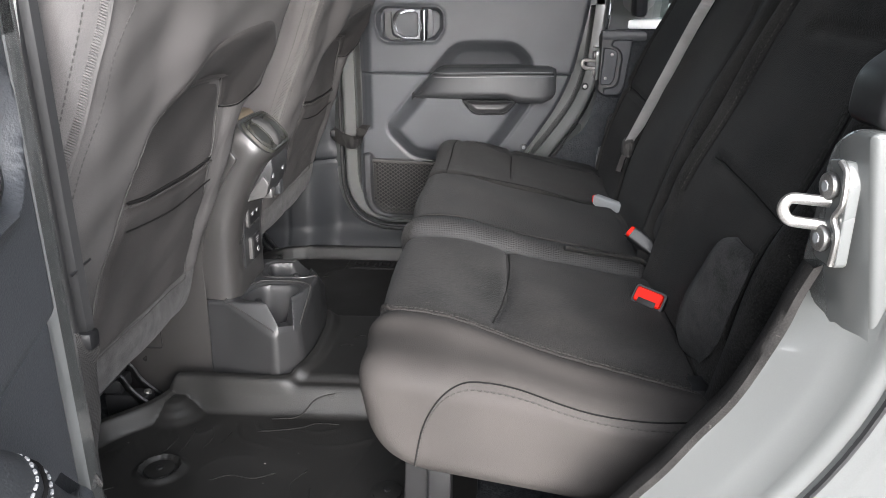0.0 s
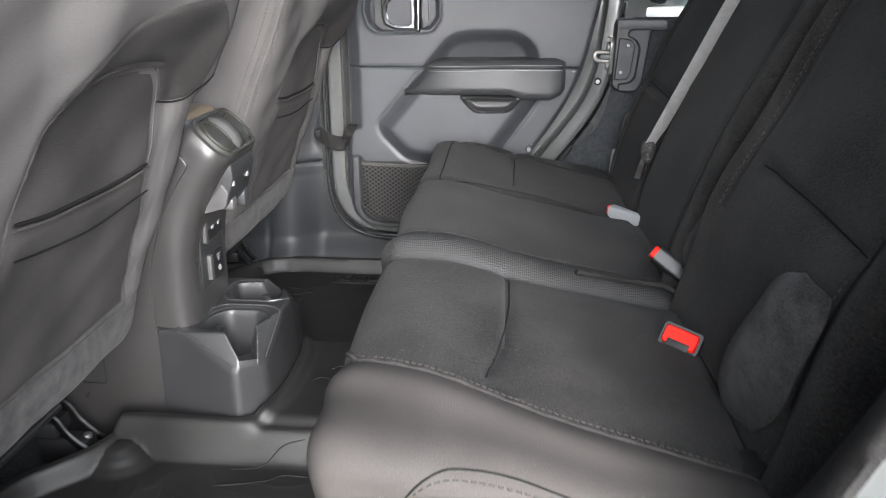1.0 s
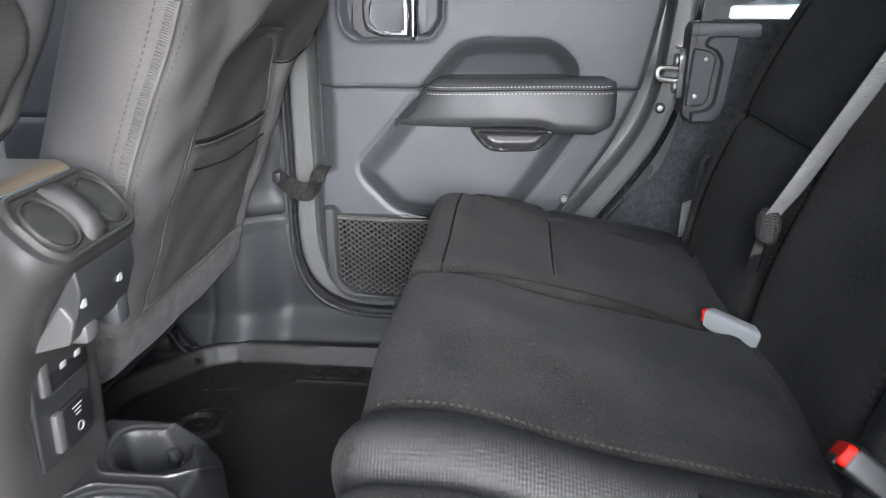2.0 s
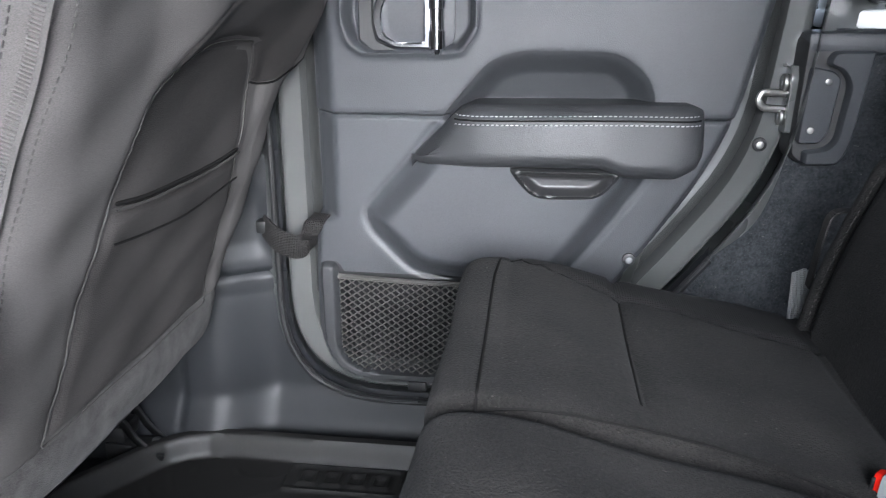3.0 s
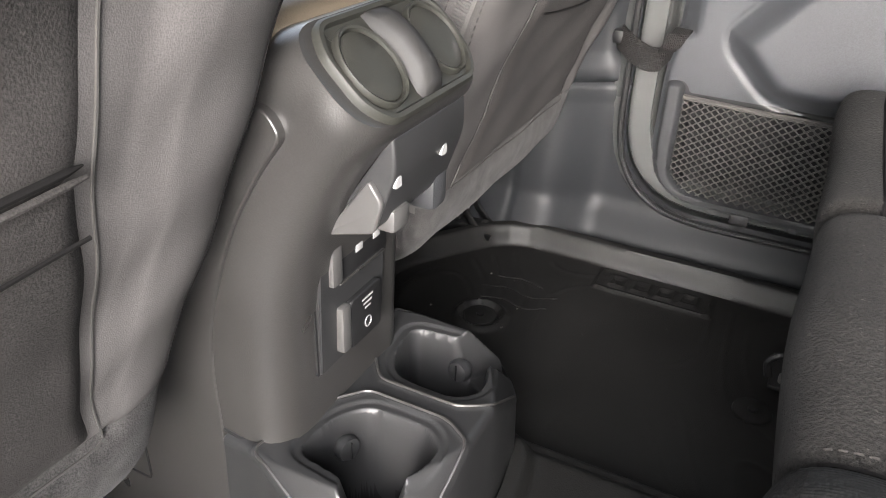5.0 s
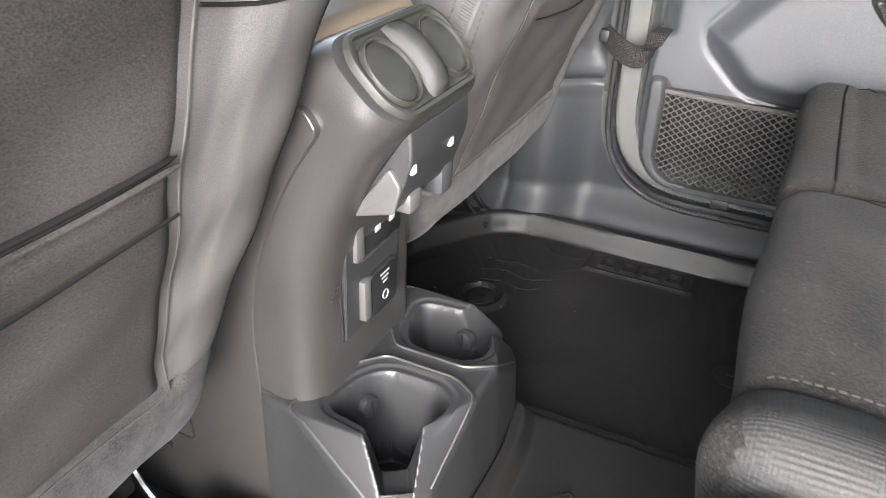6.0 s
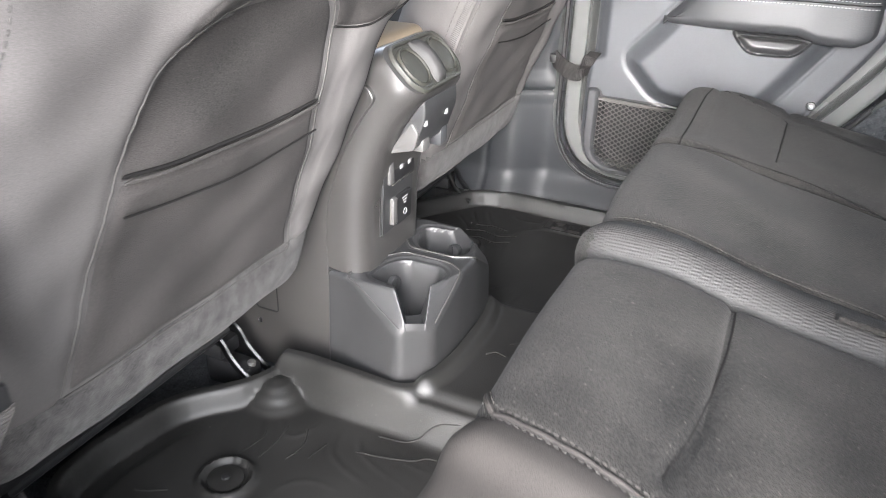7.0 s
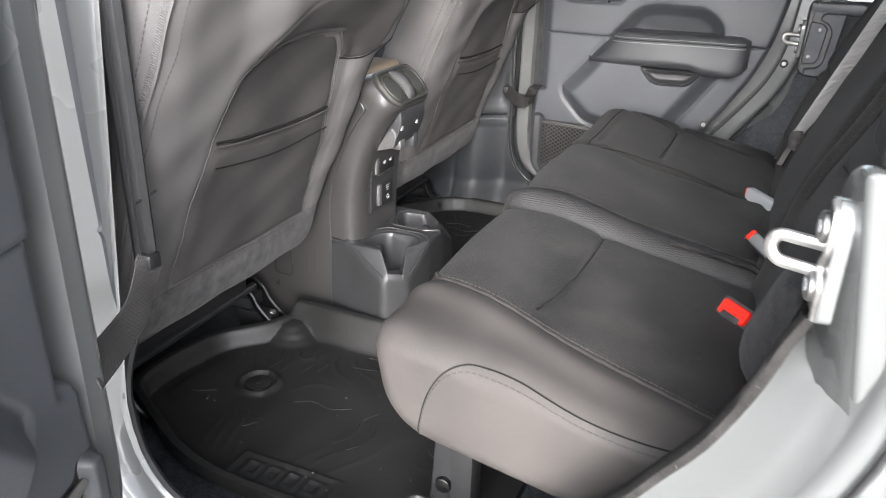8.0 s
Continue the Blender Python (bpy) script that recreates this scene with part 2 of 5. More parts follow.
def ribbon(path, width, thick, side):
    """A strap along a path; side is the direction of its width, one for all or one for each point."""
    path = np.array(path, float)
    side = np.array(side, float)
    rings = []
    for i, (p, t, u, w) in enumerate(frames(path)):
        s = side if side.ndim == 1 else side[i]
        s = s - t * np.dot(s, t)
        s = s / np.linalg.norm(s)
        m = np.cross(t, s)
        rings.append([p + s * width / 2 * a + m * thick / 2 * b for a, b in
                      ((-1, -0.4), (-0.9, -1), (0.9, -1), (1, -0.4), (1, 0.4), (0.9, 1), (-0.9, 1), (-1, 0.4))])
    return loft(rings)


def prism(poly, axis, lo, hi, bevel=0.0, seg=3):
    """A polygon given in the two other axes (in order), drawn out along axis from lo to hi."""
    def at(p, h):
        q = list(p)
        q.insert("xyz".index(axis), h)
        return q
    bm = loft([[at(p, lo) for p in poly], [at(p, hi) for p in poly]])
    if bevel:
        caps = [f for f in bm.faces if len(f.verts) > 4]
        edges = {e for f in caps for e in f.edges}
        bmesh.ops.bevel(bm, geom=list(edges), offset=bevel, segments=seg, profile=0.5, affect="EDGES")
    return bm


def disc(centre, normal, radius, depth, bevel=0.0, sides=24):
    bm = bmesh.new()
    turn = Vector(normal).to_track_quat("Z", "Y").to_matrix().to_4x4()
    bmesh.ops.create_cone(bm, cap_ends=True, segments=sides, radius1=radius, radius2=radius, depth=depth,
                          matrix=Matrix.Translation(centre) @ turn)
    if bevel:
        bmesh.ops.bevel(bm, geom=[e for e in bm.edges if len(e.link_faces) == 2 and e.calc_face_angle() > 1], offset=bevel, segments=2, profile=0.5, affect="EDGES")
    return bm


def smooth(a, b, x):
    t = np.clip((x - a) / (b - a), 0, 1)
    return t * t * (3 - 2 * t)


def bell(x, w):
    return np.exp(-(x / w) ** 2)


def away(poly, x, y):
    """Signed distance to a polygon, negative inside."""
    p = np.array(poly, float)
    d = np.full(np.shape(x), 1e9)
    inside = np.zeros(np.shape(x), bool)
    for i in range(len(p)):
        a, b = p[i - 1], p[i]
        e = b - a
        t = np.clip(((x - a[0]) * e[0] + (y - a[1]) * e[1]) / (e @ e + 1e-15), 0, 1)
        d = np.minimum(d, np.hypot(x - a[0] - t * e[0], y - a[1] - t * e[1]))
        cross = (a[1] > y) != (b[1] > y)
        xi = a[0] + (y - a[1]) * e[0] / (e[1] if e[1] else 1e-15)
        inside ^= cross & (x < xi)
    return np.where(inside, -d, d)


def near_line(pts, x, y):
    """Distance to an open polyline."""
    p = np.array(pts, float)
    d = np.full(np.shape(x), 1e9)
    for a, b in zip(p[:-1], p[1:]):
        e = b - a
        t = np.clip(((x - a[0]) * e[0] + (y - a[1]) * e[1]) / (e @ e + 1e-15), 0, 1)
        d = np.minimum(d, np.hypot(x - a[0] - t * e[0], y - a[1] - t * e[1]))
    return d


def relief(u0, u1, v0, v1, step, height, place, inside=None, hole=None, skirt=None, sort=None):
    """A sheet over a rectangle with a height at every place, trimmed to a polygon and round a hole. sort splits it into several."""
    nu, nv = int(round((u1 - u0) / step)) + 1, int(round((v1 - v0) / step)) + 1
    holes = hole if isinstance(hole, list) else [] if hole is None else [hole]
    U, V = np.meshgrid(np.linspace(u0, u1, nu), np.linspace(v0, v1, nv), indexing="ij")
    def outside(a, b):
        s = away(inside, a, b) if inside is not None else np.full(a.shape, -1.0)
        for ring in holes:
            s = np.maximum(s, -away(ring, a, b))
        return s
    S = outside(U, V)
    e = step * 0.2
    for _ in range(2):
        S = outside(U, V)
        move = (S > 0) & (S < step * 1.1)
        gx = (outside(U + e, V) - outside(U - e, V)) / (2 * e)
        gy = (outside(U, V + e) - outside(U, V - e)) / (2 * e)
        U = np.where(move, U - S * gx, U)
        V = np.where(move, V - S * gy, V)
    S = outside(U, V)
    H = height(U, V)
    P = np.stack(place(U, V, H), -1).reshape(-1, 3)
    keep = (S < step * 0.15)
    groups = {}
    lab = sort(U, V) if sort else np.zeros(U.shape, int)
    for i in range(nu - 1):
        for j in range(nv - 1):
            if keep[i, j] and keep[i + 1, j] and keep[i, j + 1] and keep[i + 1, j + 1]:
                groups.setdefault(int(lab[i, j]), []).append((i * nv + j, (i + 1) * nv + j, (i + 1) * nv + j + 1, i * nv + j + 1))
    out = {}
    for g, fs in groups.items():
        used = sorted({i for f in fs for i in f})
        idx = {k: n for n, k in enumerate(used)}
        vs = [P[k] for k in used]
        fs = [tuple(idx[k] for k in f) for f in fs]
        if skirt is not None:
            count = {}
            for f in fs:
                for a, b in zip(f, f[1:] + f[:1]):
                    count[(a, b)] = 1
            rim = [(a, b) for a, b in count if (b, a) not in count]
            low = {}
            for a, b in rim:
                for k in (a, b):
                    if k not in low:
                        low[k] = len(vs)
                        vs.append(vs[k] + np.array(skirt))
                fs.append((b, a, low[a], low[b]))
        out[g] = (vs, fs)
    return out if sort else out[0]


def pillow(profile, n, ys, r0, r1, bulge=None):
    """A padded block: a closed x-z profile drawn out along y, with its ends rounded, and pushed along its normals by bulge(x, y, z)."""
    p = resample(profile, n)
    t = np.roll(p, -1, 0) - np.roll(p, 1, 0)
    t /= np.linalg.norm(t, axis=1)[:, None]
    nrm = np.stack([t[:, 1], -t[:, 0]], 1)
    if np.mean(np.sum((p - p.mean(0)) * nrm, 1)) < 0:
        nrm = -nrm
    mid = p.mean(0)
    _, axes = np.linalg.eigh(np.cov((p - mid).T))
    loc = (p - mid) @ axes
    reach = np.abs(loc).max(0)

    def inset(e, flat=1.0):
        k = np.maximum(1 - e / reach, 0.02)
        return mid + (loc * k * np.array((flat, 0.35 + 0.65 * flat if flat < 1 else 1.0))) @ axes.T
    rows = []
    for y in ys:
        e = 0.0
        for d, r in ((y - ys[0], r0), (ys[-1] - y, r1)):
            if d < r:
                e = max(e, 0.75 * (r - math.sqrt(max(0, r * r - (r - d) ** 2))))
        rows.append((y, e, 1.0))
    rows = [(ys[0], 0.75 * r0, f) for f in (0.06, 0.4, 0.7, 0.9)] + rows + [(ys[-1], 0.75 * r1, f) for f in (0.9, 0.7, 0.4, 0.06)]
    rings = []
    for y, e, flat in rows:
        q = inset(e, flat)
        if bulge and flat == 1.0:
            q = q + nrm * bulge(q[:, 0], y, q[:, 1])[:, None]
        rings.append(np.stack([q[:, 0], np.full(n, y), q[:, 1]], 1))
    vs = np.concatenate(rings)
    k = len(rings)
    fs = []
    for i in range(k - 1):
        for j in range(n):
            j2 = (j + 1) % n
            fs.append((i * n + j, (i + 1) * n + j, (i + 1) * n + j2, i * n + j2))
    fs += [tuple(range(n)), tuple((k - 1) * n + j for j in range(n))[::-1]]
    bm = recalc((vs, fs))
    bmesh.ops.triangulate(bm, faces=[f for f in bm.faces if len(f.verts) > 4])
    bm.verts.index_update()
    out = [np.array(v.co) for v in bm.verts], [tuple(v.index for v in f.verts) for f in bm.faces]
    bm.free()
    return out


def ends(a, b, r0, r1, step):
    """Stations from a to b, closer together where the ends are rounded."""
    s = [a + r0 * (1 - math.cos(k * math.pi / 16)) for k in range(8)]
    m = list(np.linspace(a + r0, b - r1, max(2, int((b - a - r0 - r1) / step))))
    return s + m + [b - r1 * (1 - math.cos(k * math.pi / 16)) for k in range(7, -1, -1)]


def split(shape, sorter):
    """The faces of a shape by the key that sorter gives for their middles (arrays x, y, z)."""
    vs, fs = np.array(shape[0]), shape[1]
    mid = np.array([vs[list(f)].mean(0) for f in fs])
    keys = sorter(mid[:, 0], mid[:, 1], mid[:, 2])
    out = {}
    for k in sorted(set(keys.tolist())):
        mine = [f for f, q in zip(fs, keys) if q == k]
        used = sorted({i for f in mine for i in f})
        idx = {a: b for b, a in enumerate(used)}
        out[k] = ([vs[i] for i in used], [tuple(idx[i] for i in f) for f in mine])
    return out


def skin(shape):
    return BVHTree.FromPolygons([Vector(v) for v in shape[0]], [list(f) for f in shape[1]])


def lay(tree, pts, way, lift=0.0, n=None):
    """Points dropped on a skin along way, and lifted off it a little."""
    out = []
    w = Vector(way).normalized()
    for p in pts:
        hit = tree.ray_cast(Vector(p) - w * 0.5, w)
        if hit[0] is not None:
            out.append(np.array(hit[0] - w * lift))
    return np.array(out)


def stitches(path, length, gap, r, sides=5):
    """Single stitches along a path, as one row of thread."""
    path = np.array(path, float)
    s = np.r_[0, np.cumsum(np.linalg.norm(np.diff(path, axis=0), axis=1))]
    get = lambda t: np.array([np.interp(t, s, path[:, k]) for k in range(3)])
    rows, t = [], gap / 2
    while t + length < s[-1]:
        a, b = get(t), get(t + length)
        rows.append(tube([a, a + (b - a) * 0.15, a + (b - a) * 0.85, b], [r * 0.3, r, r, r * 0.3], sides))
        t += length + gap
    return join(*rows)


# ---- the car's shell ----
YC = 1.35          # the car's middle plane
OPENING = round_poly([(-0.318, 1.08), (-0.318, 0.075), (0.09, 0.075), (0.27, 0.285), (0.385, 0.45), (0.405, 0.66), (0.43, 1.08)],
                     [0.05, 0.16, 0.08, 0.12, 0.12, 0.05, 0.05], 8)


def grow(poly, d):
    p = np.array(poly, float)
    t = np.roll(p, -1, 0) - np.roll(p, 1, 0)
    t /= np.linalg.norm(t, axis=1)[:, None] + 1e-12
    n = np.stack([t[:, 1], -t[:, 0]], 1)
    if np.mean(np.sum((p - p.mean(0)) * n, 1)) < 0:
        n = -n
    return p + n * d


def side_y(side, h):
    """A y at h metres inside the cabin from the trim's base, on the far (1) or the near side (-1)."""
    return YC + side * (0.745 - h)


def trim_height(x, z):
    h = 0.018 + 0.040 * smooth(-0.330, -0.425, x) * smooth(1.3, 0.9, z)
    h = h + 0.014 * smooth(0.30, 0.05, z) * smooth(-0.34, -0.46, x)
    h = h + 0.035 * smooth(0.085, 0.01, z)
    h = h - 0.006 * bell(z - 0.270, 0.0035) * (x < -0.3) - 0.005 * bell(z - 0.455, 0.003) * (x < -0.3)
    h = h - 0.0025 * bell(z - 0.238, 0.003) * (x < -0.3)
    h = h - 0.010 * smooth(0.29, 0.32, z) * smooth(0.42, 0.37, z) * smooth(-0.45, -0.40, x) * smooth(-0.33, -0.36, x)
    h = h - 0.005 * bell(x + 0.475, 0.003) * (z < 0.2)
    return h


def inner_edge(x, z):
    """How far the near jamb's paint reaches into the cabin: deep along the front post, shallow along the sill."""
    return 0.006 + 0.086 * smooth(0.24, 0.44, z) * smooth(0.0, -0.2, x) + 0.030 * smooth(0.43, 0.53, z) * smooth(0.1, 0.3, x)


def build_trim(side):
    shapes = relief(-0.85, 0.30, -0.03, 1.1, 0.006, lambda x, z: trim_height(x, z) + (0.035 * smooth(0.105, 0.0, z) if side < 0 else 0), lambda u, v, h: (u, side_y(side, h), v),
                    hole=grow(OPENING, -0.004), sort=lambda u, v: np.where(v > 0.268, 1, np.where(u > -0.25, 2, 0)))
    names = {0: ("kick_panel", "dark grey plastic kick panel beside the floor mat", "trim"),
             1: ("pillar_trim", "dark grey moulded plastic trim of the door pillar", "trim"),
             2: ("sill_trim", "black plastic door sill trim", "trim")}
    for k, s in shapes.items():
        n, lab, cat = names[k]
        tagged(part(n, s, PLASTIC_TRIM, angle=50), lab, cat, kind="structure")
    quarter = relief(0.06, 1.15, -0.03, 0.63, 0.008,
                     lambda x, z: 0.02 + 0.05 * smooth(0.42, 0.62, x) + 0.004 * np.sin(x * 31 + z * 17),
                     lambda u, v, h: (u, side_y(side, h), v), hole=grow(OPENING, 0.004))
    tagged(part("quarter_carpet", quarter, CARPET), "charcoal carpet lining of the rear wheel arch", "carpet", kind="structure")
    p = OPENING
    if side > 0:
        profile = [(0.055, -0.006, 0), (0.035, -0.004, 0), (0.024, 0.004, 0), (0.016, 0.022, 0), (-0.004, 0.036, 0), (-0.012, 0.060, 0),
                   (-0.018, 0.085, 0), (-0.032, 0.092, 0), (-0.045, 0.12, 0), (-0.055, 0.16, 0)]
    else:
        profile = [(0.050, -0.008, 0), (0.048, -0.004, 0), (0.044, -0.001, 0.002), (0.010, 0.0, 0.016), (0.005, 0.002, 0.019), (0.0, 0.0025, 0.021), (-0.005, 0.0055, 0.023), (-0.029, 0.0170, 0.030),
                   (-0.033, 0.0170, 0.031), (-0.040, 0.0180, 0.033), (-0.046, 0.0215, 0.034), (-0.0485, 0.0285, 0.033), (-0.0490, 0.0330, 0.032), (-0.058, 0.0345, 0.031), (-0.058, 0.0405, 0.031), (-0.0495, 0.0420, 0.031), (-0.0495, 0.050, 0.031), (-0.0510, 0.056, 0.03), (-0.0550, 0.059, 0.03),
                   (-0.0560, 0.064, 0.03), (-0.0575, 0.10, 0.03), (-0.060, 0.17, 0.01)]
    rings = []
    for h, d, lean in profile:
        ring = grow(p, d)
        lift = lean * (smooth(-0.25, 0.30, ring[:, 0]) + 0.9 * smooth(-0.20, -0.30, ring[:, 0]) * smooth(0.15, 0.35, ring[:, 1]))
        ring = np.array([grow(p, d + k)[i] for i, k in enumerate(lift)])
        depth = -0.06 + (h + 0.06) * (inner_edge(ring[:, 0], ring[:, 1]) + 0.06) / 0.11 if side < 0 else h + 0 * lift
        rings.append([(a, side_y(side, k), b) for (a, b), k in zip(ring, depth)])
    jamb = loft(rings, cap=False)
    if side < 0:
        seam = [tuple((np.array(a) + np.array(b)) / 2) for a, b in zip(rings[13], rings[14]) if a[0] > -0.2 and a[2] < 0.6]
        tagged(part("body_seam", tube(seam, 0.0032, 6), SEAL), "black sealed seam along the painted door jamb", "seal", kind="structure")
    if side < 0:
        gone = [f for f in jamb.faces for c in [f.calc_center_median()]
                if (c.z > 0.640 and c.x > 0.25 and c.y > side_y(side, -0.048)) or (c.x > 0.26 and c.z > (0.515 if c.y < 0.618 else 0.43) and c.y > 0.608)]
        bmesh.ops.delete(jamb, geom=gone, context="FACES")
    tagged(part("door_jamb", jamb, PAINT, angle=40 if side < 0 else 60), "glossy grey painted door jamb of the car body", "door jamb", kind="structure")
    line = resample(grow(p, -0.002), 160)
    edge = np.minimum(inner_edge(line[:, 0], line[:, 1]) + 0.006, 0.066) if side < 0 else np.full(160, 0.045)
    path = [(a, side_y(side, k), b) for (a, b), k in zip(line, edge)]
    path = path[:next(i for i, q in enumerate(path) if q[0] > (-0.02 if side < 0 else 0.30))]
    tagged(part("weatherstrip", tube(path, 0.0055 if side > 0 else 0.0075, 8), SEAL), "black rubber weatherstrip round the door opening", "seal", kind="structure")


for side in (1, -1):
    build_trim(side)
lip = [(a, side_y(-1, 0.072), b) for a, b in resample(grow(OPENING, -0.006), 400) if a < -0.26 and b > 0.405]
lip.sort(key=lambda q: q[2])
lip_bar = tagged(part("pillar_lip", tube(lip, [0.006] + [0.0095] * (len(lip) - 2) + [0.006], 8, flat=1.6), PLASTIC_DARK), "black plastic lip along the near door post", "trim", kind="structure")
part("lip_joint", tube([(-0.304, side_y(-1, 0.058), 0.478), (-0.297, side_y(-1, 0.086), 0.486)], 0.0016, 5), SEAL, lip_bar)
low = [q for q in resample(OPENING, 300) if q[0] > -0.04 and q[1] < 0.53]
low.sort(key=lambda q: q[1] + q[0])
band = []
for h, d in ((0.000, -0.003), (-0.001, -0.011), (0.008, -0.0135), (0.026, -0.009), (0.050, 0.006), (0.075, 0.023), (0.100, 0.045)):
    g = grow(np.array(list(OPENING)), d)
    full = resample(g, 300)
    mid = [full[np.argmin(np.hypot(full[:, 0] - a, full[:, 1] - b))] for a, b in low]
    mid = [(a + 0.014 * float(smooth(0.49, 0.56, b)), b) for a, b in mid]
    band.append([(a, side_y(-1, h + 0.0012 * math.sin(a * 60 + b * 40)), b) for a, b in mid])
tagged(part("sill_carpet", loft(band, cap=False, closed=False), SILL_FELT, angle=80), "charcoal carpet edge rolled over the near sill", "carpet", kind="structure")

# forward face of the near rear post, which carries the striker
face = prism(round_poly([(0.571, 0.649), (0.600, 0.649), (0.626, 0.630), (0.631, 0.590), (0.640, 0.530), (0.640, 0.505), (0.622, 0.494), (0.606, 0.470), (0.571, 0.415)],
                        [0.004, 0.014, 0.016, 0.03, 0.03, 0.010, 0.014, 0.01, 0.004], 5), "x", 0.393, 0.445, 0.006)
for v in face.verts:
    v.co.x += 5 * max(0.0, 0.505 - v.co.z) ** 2 - (v.co.y - 0.625) * math.tan(radians(8))
tagged(part("post_face", face, PAINT, angle=50), "grey painted forward face of the near rear door post", "door jamb", kind="structure")

# outer skin, roof, floor and the ends of the cabin
far_skin = relief(-1.9, 1.4, -0.3, 0.66, 0.03, lambda x, z: 0 * x, lambda u, v, h: (u, 2.185 + h, v))
tagged(part("body_side", far_skin, PAINT), "grey painted outer panel of the car body", "body panel", kind="structure")
near_skin = relief(-1.9, 1.4, -0.3, 0.70, 0.02, lambda x, z: 0 * x, lambda u, v, h: (u, 0.543 + h, v), hole=grow(OPENING, 0.165))
tagged(part("body_side", near_skin, PAINT), "grey painted outer panel of the car body", "body panel", kind="structure")
tagged(part("floor", box((-1.9, 0.60, -0.06), (1.4, 2.14, -0.022), 0.003), CARPET), "charcoal carpeted car floor", "floor", kind="structure")
tagged(part("wall_front", box((-1.9, 0.60, -0.06), (-1.6, 2.14, 0.62), 0.02), PLASTIC_DARK), "black dashboard and firewall", "dashboard", kind="structure")
tagged(part("wall_rear", box((1.32, 0.60, -0.06), (1.4, 2.14, 0.66), 0.01), PLASTIC_TRIM), "grey tailgate trim", "tailgate", kind="structure")
for y0, y1 in ((0.575, 0.66), (2.04, 2.125)):
    for x0, x1 in ((-0.46, -0.335), (0.60, 0.68) if y0 < 1 else (0.462, 0.495), (1.26, 1.34)):
        tagged(part("roof_post", box((x0, y0, 0.63 if x0 < 0 else 0.66), (x1, y1, 1.215), 0.012), PLASTIC_TRIM), "grey trimmed roof post", "pillar", kind="structure")
    ya = (y0 + y1) / 2
    tagged(part("windscreen_post", ribbon([(-1.68, ya, 0.60), (-1.36, ya, 0.93), (-1.04, ya, 1.23)], 0.07, 0.06, (0, 1, 0)), PLASTIC_TRIM), "grey trimmed windscreen post", "pillar", kind="structure")
    tagged(part("roof_rail", box((-1.06, y0 + 0.01, 1.185), (1.34, y1 - 0.01, 1.235), 0.01), PLASTIC_TRIM), "black roof rail over the doors", "roof rail", kind="structure")
tagged(part("ceiling", box((-1.06, 0.60, 1.236), (1.38, 2.10, 1.27), 0.012), HEADLINER), "dark grey underside of the hardtop", "ceiling", kind="structure")
ground = relief(-40, 40, -40, 40, 4.0, lambda x, y: 0 * x, lambda u, v, h: (u, v, h - 0.52))
tagged(part("ground", ground, CONCRETE), "weathered grey asphalt under the car", "ground", kind="structure")

# black roof bracket on top of the near post
cap = thing("post_cap", "black plastic cap with a screw on the near painted post", "trim", (0.44, 0.60, 0.645))
hood = part("shell", prism(round_poly([(0.405, 0.648), (0.500, 0.648), (0.500, 0.80), (0.470, 0.80), (0.440, 0.715), (0.408, 0.690)], 0.014, 4), "y", 0.575, 0.640, 0.008), PLASTIC_DARK, cap)
part("screw", disc((0.452, 0.574, 0.668), (0, -1, 0), 0.010, 0.006, 0.002, 20), SEAL, hood)

# quarter window on the far side, behind the door
win = thing("window_1", "rear quarter window in a white painted frame", "window", (0.43, 2.13, 0.64), kind="structure")
part("window_sill", box((0.425, 2.105, 0.628), (1.15, 2.175, 0.652), 0.004), WHITE_PAINT, win)
part("window_frame", box((0.425, 2.125, 0.652), (0.441, 2.165, 1.10), 0.003), WHITE_PAINT, win)
pane = part("pane", box((0.441, 2.140, 0.652), (1.15, 2.145, 1.10)), GLASS, win)
pane.visible_shadow = False
tagged(part("window_ledge", box((0.385, 2.055, 0.600), (1.15, 2.115, 0.6265), 0.006), VINYL), "grey vinyl ledge under the quarter window", "trim", kind="structure")

# ---- doors ----
PANEL = round_poly([(-0.265, 0.722), (-0.265, 0.36), (-0.270, 0.28), (-0.272, 0.092), (0.055, 0.088), (0.195, 0.295), (0.276, 0.416), (0.318, 0.51), (0.349, 0.663), (0.358, 0.722)],
                   [0.01, 0.03, 0.03, 0.10, 0.04, 0.05, 0.08, 0.08, 0.1, 0.01], 6)
BULGE = round_poly([(-0.070, 0.520), (-0.125, 0.448), (-0.192, 0.372), (-0.184, 0.342), (-0.121, 0.278), (-0.060, 0.268), (0.095, 0.272), (0.150, 0.345), (0.215, 0.440), (0.215, 0.52)], 0.022, 4)
ARCH = round_poly([(-0.086, 0.500), (-0.012, 0.588), (0.030, 0.600), (0.160, 0.599), (0.207, 0.560), (0.211, 0.500)], 0.025, 5)
CUP = round_poly([(0.012, 0.450), (0.052, 0.404), (0.142, 0.406), (0.178, 0.450)], 0.02, 4)
NET = round_poly([(-0.232, 0.268), (-0.232, 0.113), (0.060, 0.108), (0.140, 0.262)], [0.004, 0.05, 0.03, 0.01], 5)
NET_FRAME = round_poly([(-0.262, 0.290), (-0.262, 0.096), (0.070, 0.090), (0.075, 0.116), (-0.234, 0.118), (-0.234, 0.290)], [0.012, 0.085, 0.004, 0.004, 0.05, 0.012], 6)
BEZEL = round_poly([(-0.219, 0.640), (-0.208, 0.605), (-0.185, 0.590), (-0.050, 0.592), (-0.026, 0.625), (-0.026, 0.672), (-0.045, 0.690), (-0.19, 0.692), (-0.215, 0.675)], 0.012, 4)
